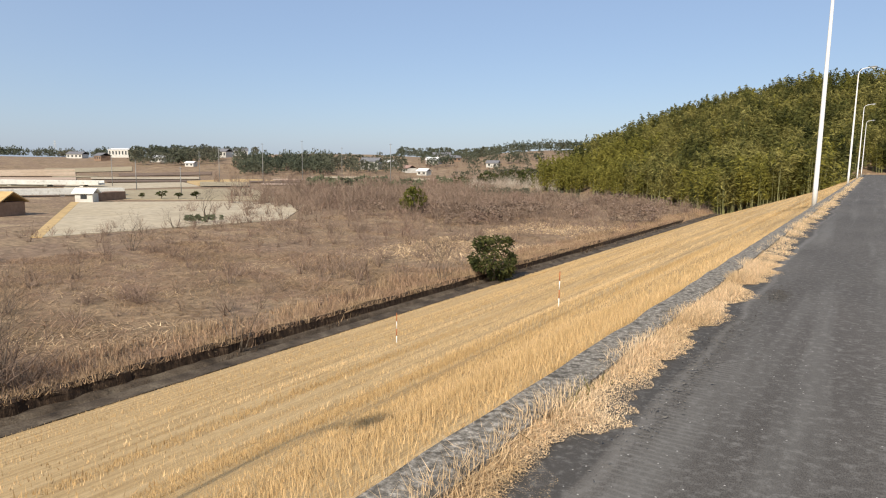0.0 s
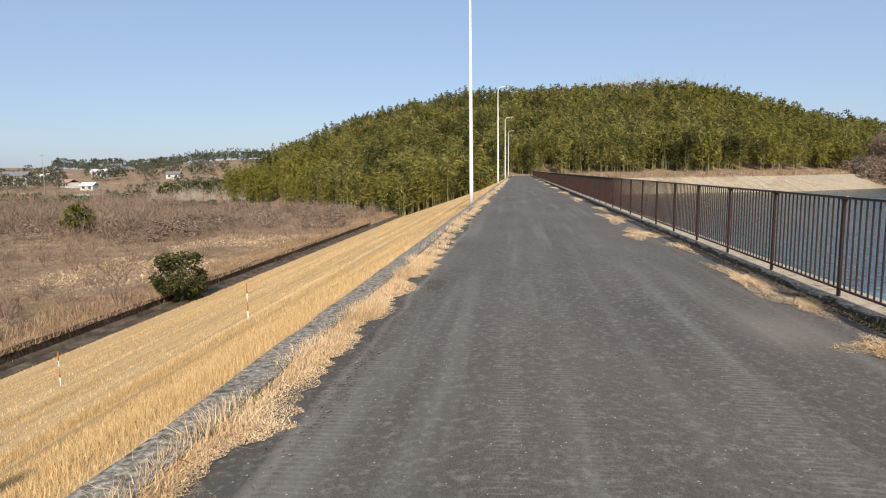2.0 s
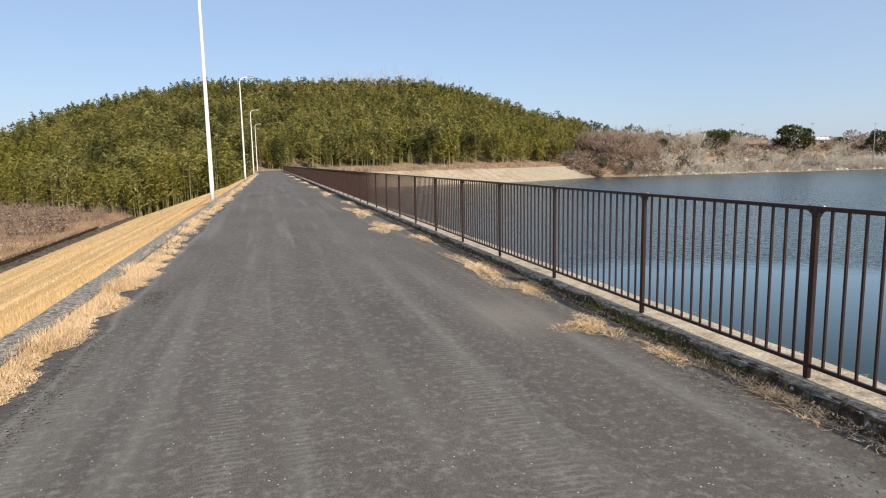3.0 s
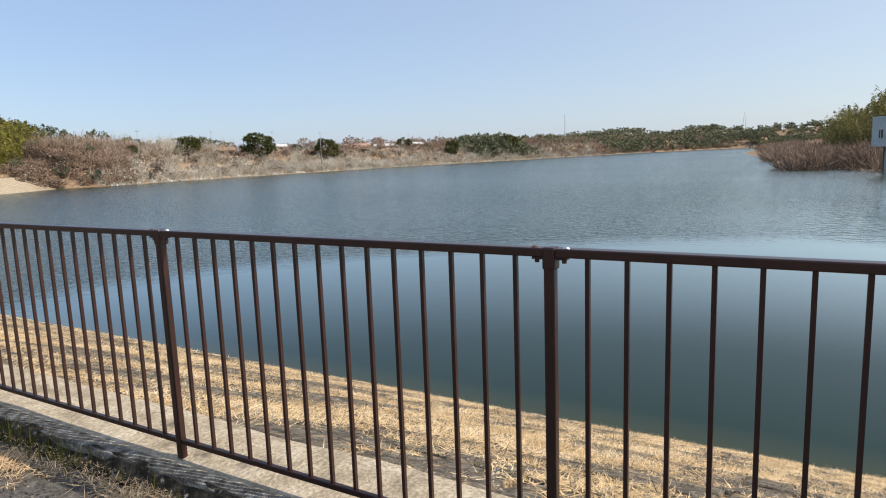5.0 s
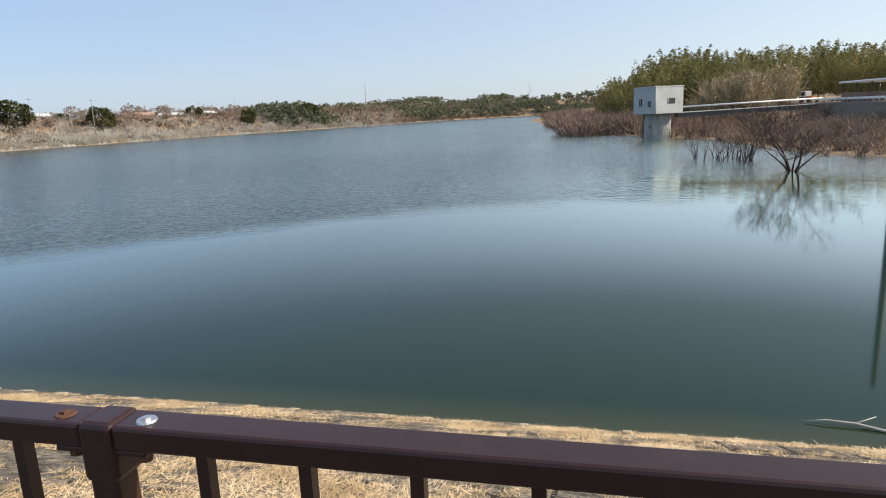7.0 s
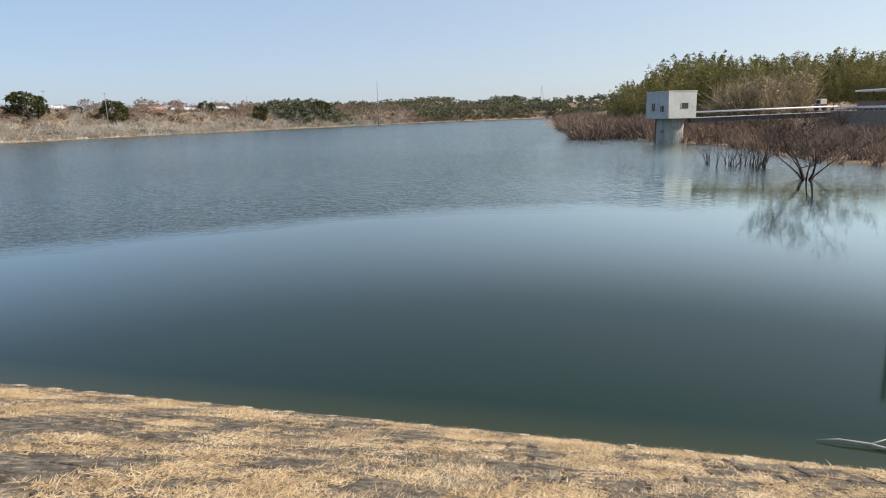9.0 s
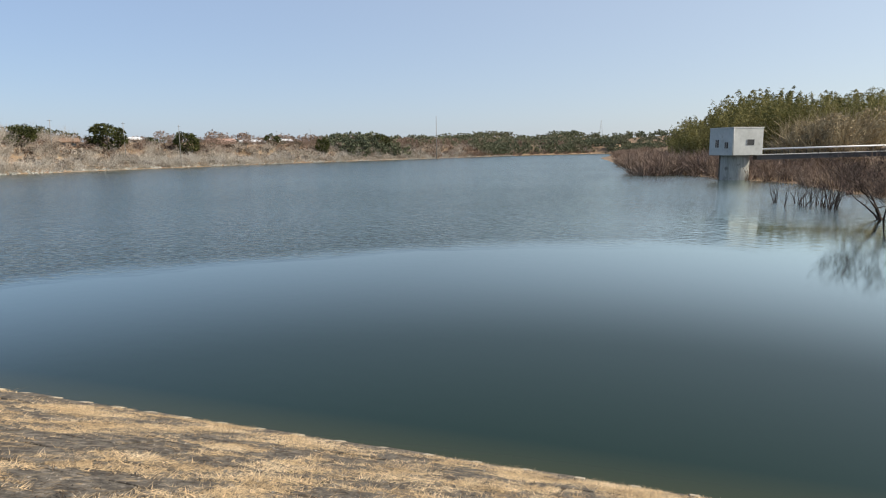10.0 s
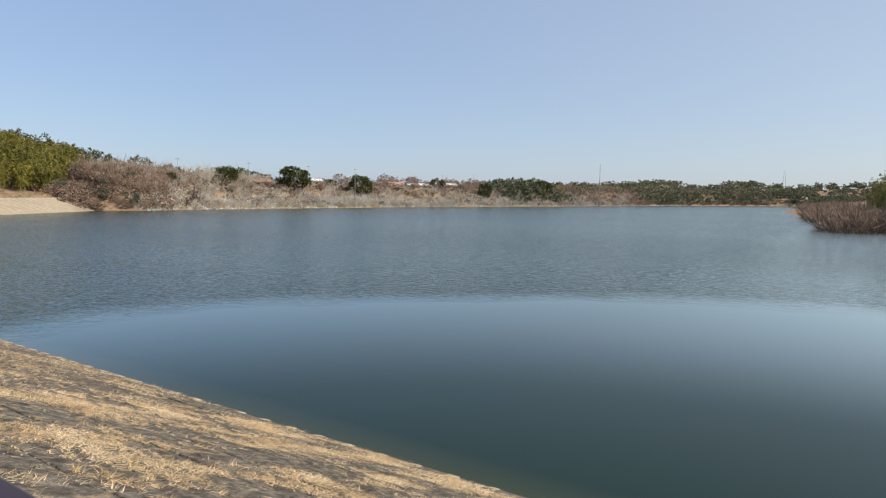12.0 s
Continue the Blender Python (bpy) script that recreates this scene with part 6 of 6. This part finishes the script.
drowned_tree(60.6, -15.8, 5.2, 171)
for i in range(20):
    rr = np.random.RandomState(190 + i)
    az, r = 98.3 + 4.6 * rr.uniform(), rr.uniform(70, 80)
    x, y = polar(az, r)
    bare_tree(x, y, WATER, rr.uniform(2.2, 3.8), 200 + i, 2 + i % 2, 0.4, 2, 0.07, M_TWIG_DARK, "thin dead sapling standing in shallow water", "dead_sapling")
bm = bmesh.new()
tube(bm, [(15.1, -3.4, WATER + 0.03), (15.1, -3.75, WATER + 0.07), (15.05, -4.2, WATER + 0.06), (14.9, -4.65, WATER + 0.02), (14.75, -5.1, WATER + 0.03)], [0.008, 0.018, 0.024, 0.028, 0.03], 8)
tube(bm, [(15.05, -4.2, WATER + 0.06), (15.25, -4.6, WATER + 0.12)], [0.02, 0.006], 6)
tagged(part("driftwood", bm, M_BLEACH), "bleached pale branch floating at the water's edge", "driftwood")

M_FARSLAB = material("sandy_facing", [(0.27, 0.215, 0.15), (0.36, 0.295, 0.21), (0.31, 0.27, 0.205)], 0.12, 0.92, 0.02, 3, fine=(1.2, 0.2), stains=(0.2, (0.24, 0.21, 0.17), 0.6))
# ---- lakeside face: concrete blocks with grass in the joints ----
S0, S1 = Vector((4.46, 0, 0.02)), Vector((14.46, 0, WATER - 0.06))
slope_len, slope_rot = (S1 - S0).length, math.atan2(S0.z - S1.z, S1.x - S0.x)
PITCH, ROWS_N = 0.923, 11
row_len = slope_len / ROWS_N
revet = empty("revetment", S0.x, 0, S0.z)
revet.rotation_euler = (0, slope_rot, 0)
tagged(revet, "weathered concrete block facing overgrown with dry grass", "revetment", kind="structure")
bm = bmesh.new()
box(bm, 0, -45, -0.5, slope_len + 6, 140, -0.045)
part("bedding", bm, M_SLAB, revet)
bm = bmesh.new()
box(bm, 0.026, -PITCH / 2 + 0.026, -0.08, row_len - 0.026, PITCH / 2 - 0.026, 0.0, 0.014)
block = None
rr = np.random.RandomState(3)
rest = []
for j in range(-9, 20):
    for i in range(ROWS_N):
        m = Matrix.Translation((i * row_len, j * PITCH + 0.697 + PITCH / 2 + (PITCH / 2 if i % 2 else 0), rr.uniform(-0.012, 0.012))) @ Euler((rr.normal(0, 0.006), rr.normal(0, 0.006), rr.normal(0, 0.006))).to_matrix().to_4x4()
        if block is None:
            block = part("block", bm, M_SLAB, revet)
            block.matrix_local = m
        else:
            share(block, m, revet)
far = bmesh.new()
for j in list(range(-48, -9)) + list(range(20, 148)):
    for i in range(0, ROWS_N):
        y = j * PITCH + 0.697 + PITCH / 2 + (PITCH / 2 if i % 2 else 0)
        vs = [far.verts.new(v) for v in ((i * row_len + 0.015, y - PITCH / 2 + 0.015, 0), (i * row_len + row_len - 0.015, y - PITCH / 2 + 0.015, 0), (i * row_len + row_len - 0.015, y + PITCH / 2 - 0.015, 0), (i * row_len + 0.015, y + PITCH / 2 - 0.015, 0))]
        lo = [far.verts.new(v.co + Vector((0, 0, -0.06))) for v in vs]
        far.faces.new(vs)
        for k in range(4):
            far.faces.new((vs[(k + 1) % 4], vs[k], lo[k], lo[(k + 1) % 4]))
ob = part("far_blocks", far, M_SLAB, revet)
ob["kind"] = "stuff"
# pale rib ends at the water's edge
rib = None
for j in range(-12, 60):
    if rib is None:
        bm = bmesh.new()
        box(bm, slope_len - 0.40, -0.085, -0.05, slope_len - 0.14, 0.085, 0.014, 0.010)
        rib = part("rib_end", bm, M_SANDY, revet, "pale exposed rib end at the waterline")
        rib.location = (0, j * PITCH + 0.64, 0)
    else:
        share(rib, Matrix.Translation((0, j * PITCH + 0.64, 0)), revet)


def slope_grass(n, y0, y1, h, w, lean, thr, seed):
    s, y = rng.uniform(0.0, slope_len - 0.42, n), rng.uniform(y0, y1, n)
    m = 0.9 * waves(s * 1.0, y * 0.45, 2.4, seed) + 0.7 * waves(s, y * 0.6, 0.8, seed + 1) + 0.95 * waves(s, y * 0.7, 0.30, seed + 3) + 0.3 * waves(s, y * 0.3, 7, seed + 2)
    # some blocks lie bare, others are fully matted; little grows right on the joints
    row = np.floor(s / row_len)
    col = (y - 0.697 - np.where(row % 2 > 0, PITCH / 2, 0)) / PITCH
    m = m + 1.1 * (np.sin(row * 12.9898 + np.floor(col) * 78.233) * 43758.5453 % 1 - 0.5)
    m = m - 0.5 * ((np.abs(col - np.round(col)) * PITCH < 0.05) | (np.abs(s / row_len - np.round(s / row_len)) * row_len < 0.05))
    k = m > thr
    s, y = s[k], y[k]
    pos = np.stack([S0.x + s * math.cos(slope_rot), y, S0.z - s * math.sin(slope_rot) + 0.003], 1)
    return blades(rng, pos, h, w, lean)


stuff("slope_grass", [slope_grass(400000, -5, 12, 0.026, 0.010, 3.4, -0.02, 301), slope_grass(100000, 10, 34, 0.04, 0.015, 3.5, -0.06, 301), slope_grass(3000, -6, 20, 0.10, 0.006, 1.2, 0.7, 301), slope_grass(110000, -5, 16, 0.055, 0.008, 2.2, 0.6, 301),
                      slope_grass(70000, 30, 140, 0.09, 0.06, 2.2, -0.15, 301)], M_MAT, "bleached dry grass matted over the concrete blocks", "grass")
M_DEBRIS = leafy("dark_debris", [(0.07, 0.05, 0.032), (0.15, 0.11, 0.07)], 2.0, 0.5, 0.0)
stuff("dead_stalks", [slope_grass(52000, -6, 22, 0.024, 0.011, 3.5, -0.2, 311), slope_grass(9000, -6, 22, 0.06, 0.008, 3.5, -9, 311)], M_DEBRIS, "dark broken stalks and leaves on the blocks", "debris")
# gravel and crumbs lying on the blocks
M_GRAVEL = material("mixed_gravel", [(0.05, 0.043, 0.034), (0.16, 0.14, 0.115), (0.30, 0.27, 0.22)], 3.0, 0.9, island=0.7)
ng = 26000
gs_, gy = rng.uniform(0.0, slope_len - 0.3, ng) ** 1.0, rng.uniform(-4.5, 11, ng)
gpos = np.stack([S0.x + gs_ * math.cos(slope_rot), gy, S0.z - gs_ * math.sin(slope_rot) + 0.004], 1)
gu = rng.normal(0, 1, (ng, 4, 3)) * rng.uniform(0.004, 0.014, (ng, 1, 1))
gu[..., 2] = np.abs(gu[..., 2]) * 0.7
gq = gpos[:, None] + gu
stuff("gravel", [gq[:, [0, 1, 2]], gq[:, [0, 2, 3]], gq[:, [0, 3, 1]], gq[:, [1, 3, 2]]], M_GRAVEL, "loose dark gravel scattered over the concrete blocks", "gravel")
# facing of the far abutment
bq = np.concatenate([spots(6, 24, 140, 176, 700), spots(20, 95, 152, 192, 1600)])
bd = lake_distance(bq[:, 0], bq[:, 1])
bq = bq[(bd > 8.5) & (bd < 16)]
stuff("abutment_brush", [blades(rng, on_land(bq), 0.9, 0.25, 0.6), scatter(tb[0], on_land(bq[::9]), rng.uniform(1.0, 2.6, len(bq[::9])), rng, 0.1)], M_REED, "brown dead brush between the facing and the grove", "brush")
AB = [(14.35, 132), (24, 146), (66, 155), (97, 175)]
OUT = [(4.46, 134), (14, 156), (62, 168), (90, 187)]
bm = bmesh.new()
for (a, b), (c, d) in zip(zip(AB, AB[1:]), zip(OUT, OUT[1:])):
    n = max(2, int(math.hypot(b[0] - a[0], b[1] - a[1]) / 2.4))
    for i in range(n):
        t0, t1 = i / n + 0.0012, (i + 1) / n - 0.0012
        for r in range(3):
            s0, s1 = r / 4 + 0.002, (r + 1) / 4 - 0.002
            q = []
            for t, s in ((t0, s0), (t1, s0), (t1, s1), (t0, s1)):
                lo = Vector((a[0] + (b[0] - a[0]) * t, a[1] + (b[1] - a[1]) * t, WATER - 0.3))
                hi = Vector((c[0] + (d[0] - c[0]) * t, c[1] + (d[1] - c[1]) * t, 0.35))
                q.append(lo.lerp(hi, s))
            top = [bm.verts.new(v + Vector((0, 0, 0.22))) for v in q]
            bot = [bm.verts.new(v - Vector((0, 0, 0.8))) for v in q]
            bm.faces.new(top)
            for k in range(4):
                bm.faces.new((top[(k + 1) % 4], top[k], bot[k], bot[(k + 1) % 4]))
bmesh.ops.recalc_face_normals(bm, faces=bm.faces)
tagged(part("revetment_far", bm, M_FARSLAB), "pale sandy concrete facing of the far abutment", "revetment", kind="structure")
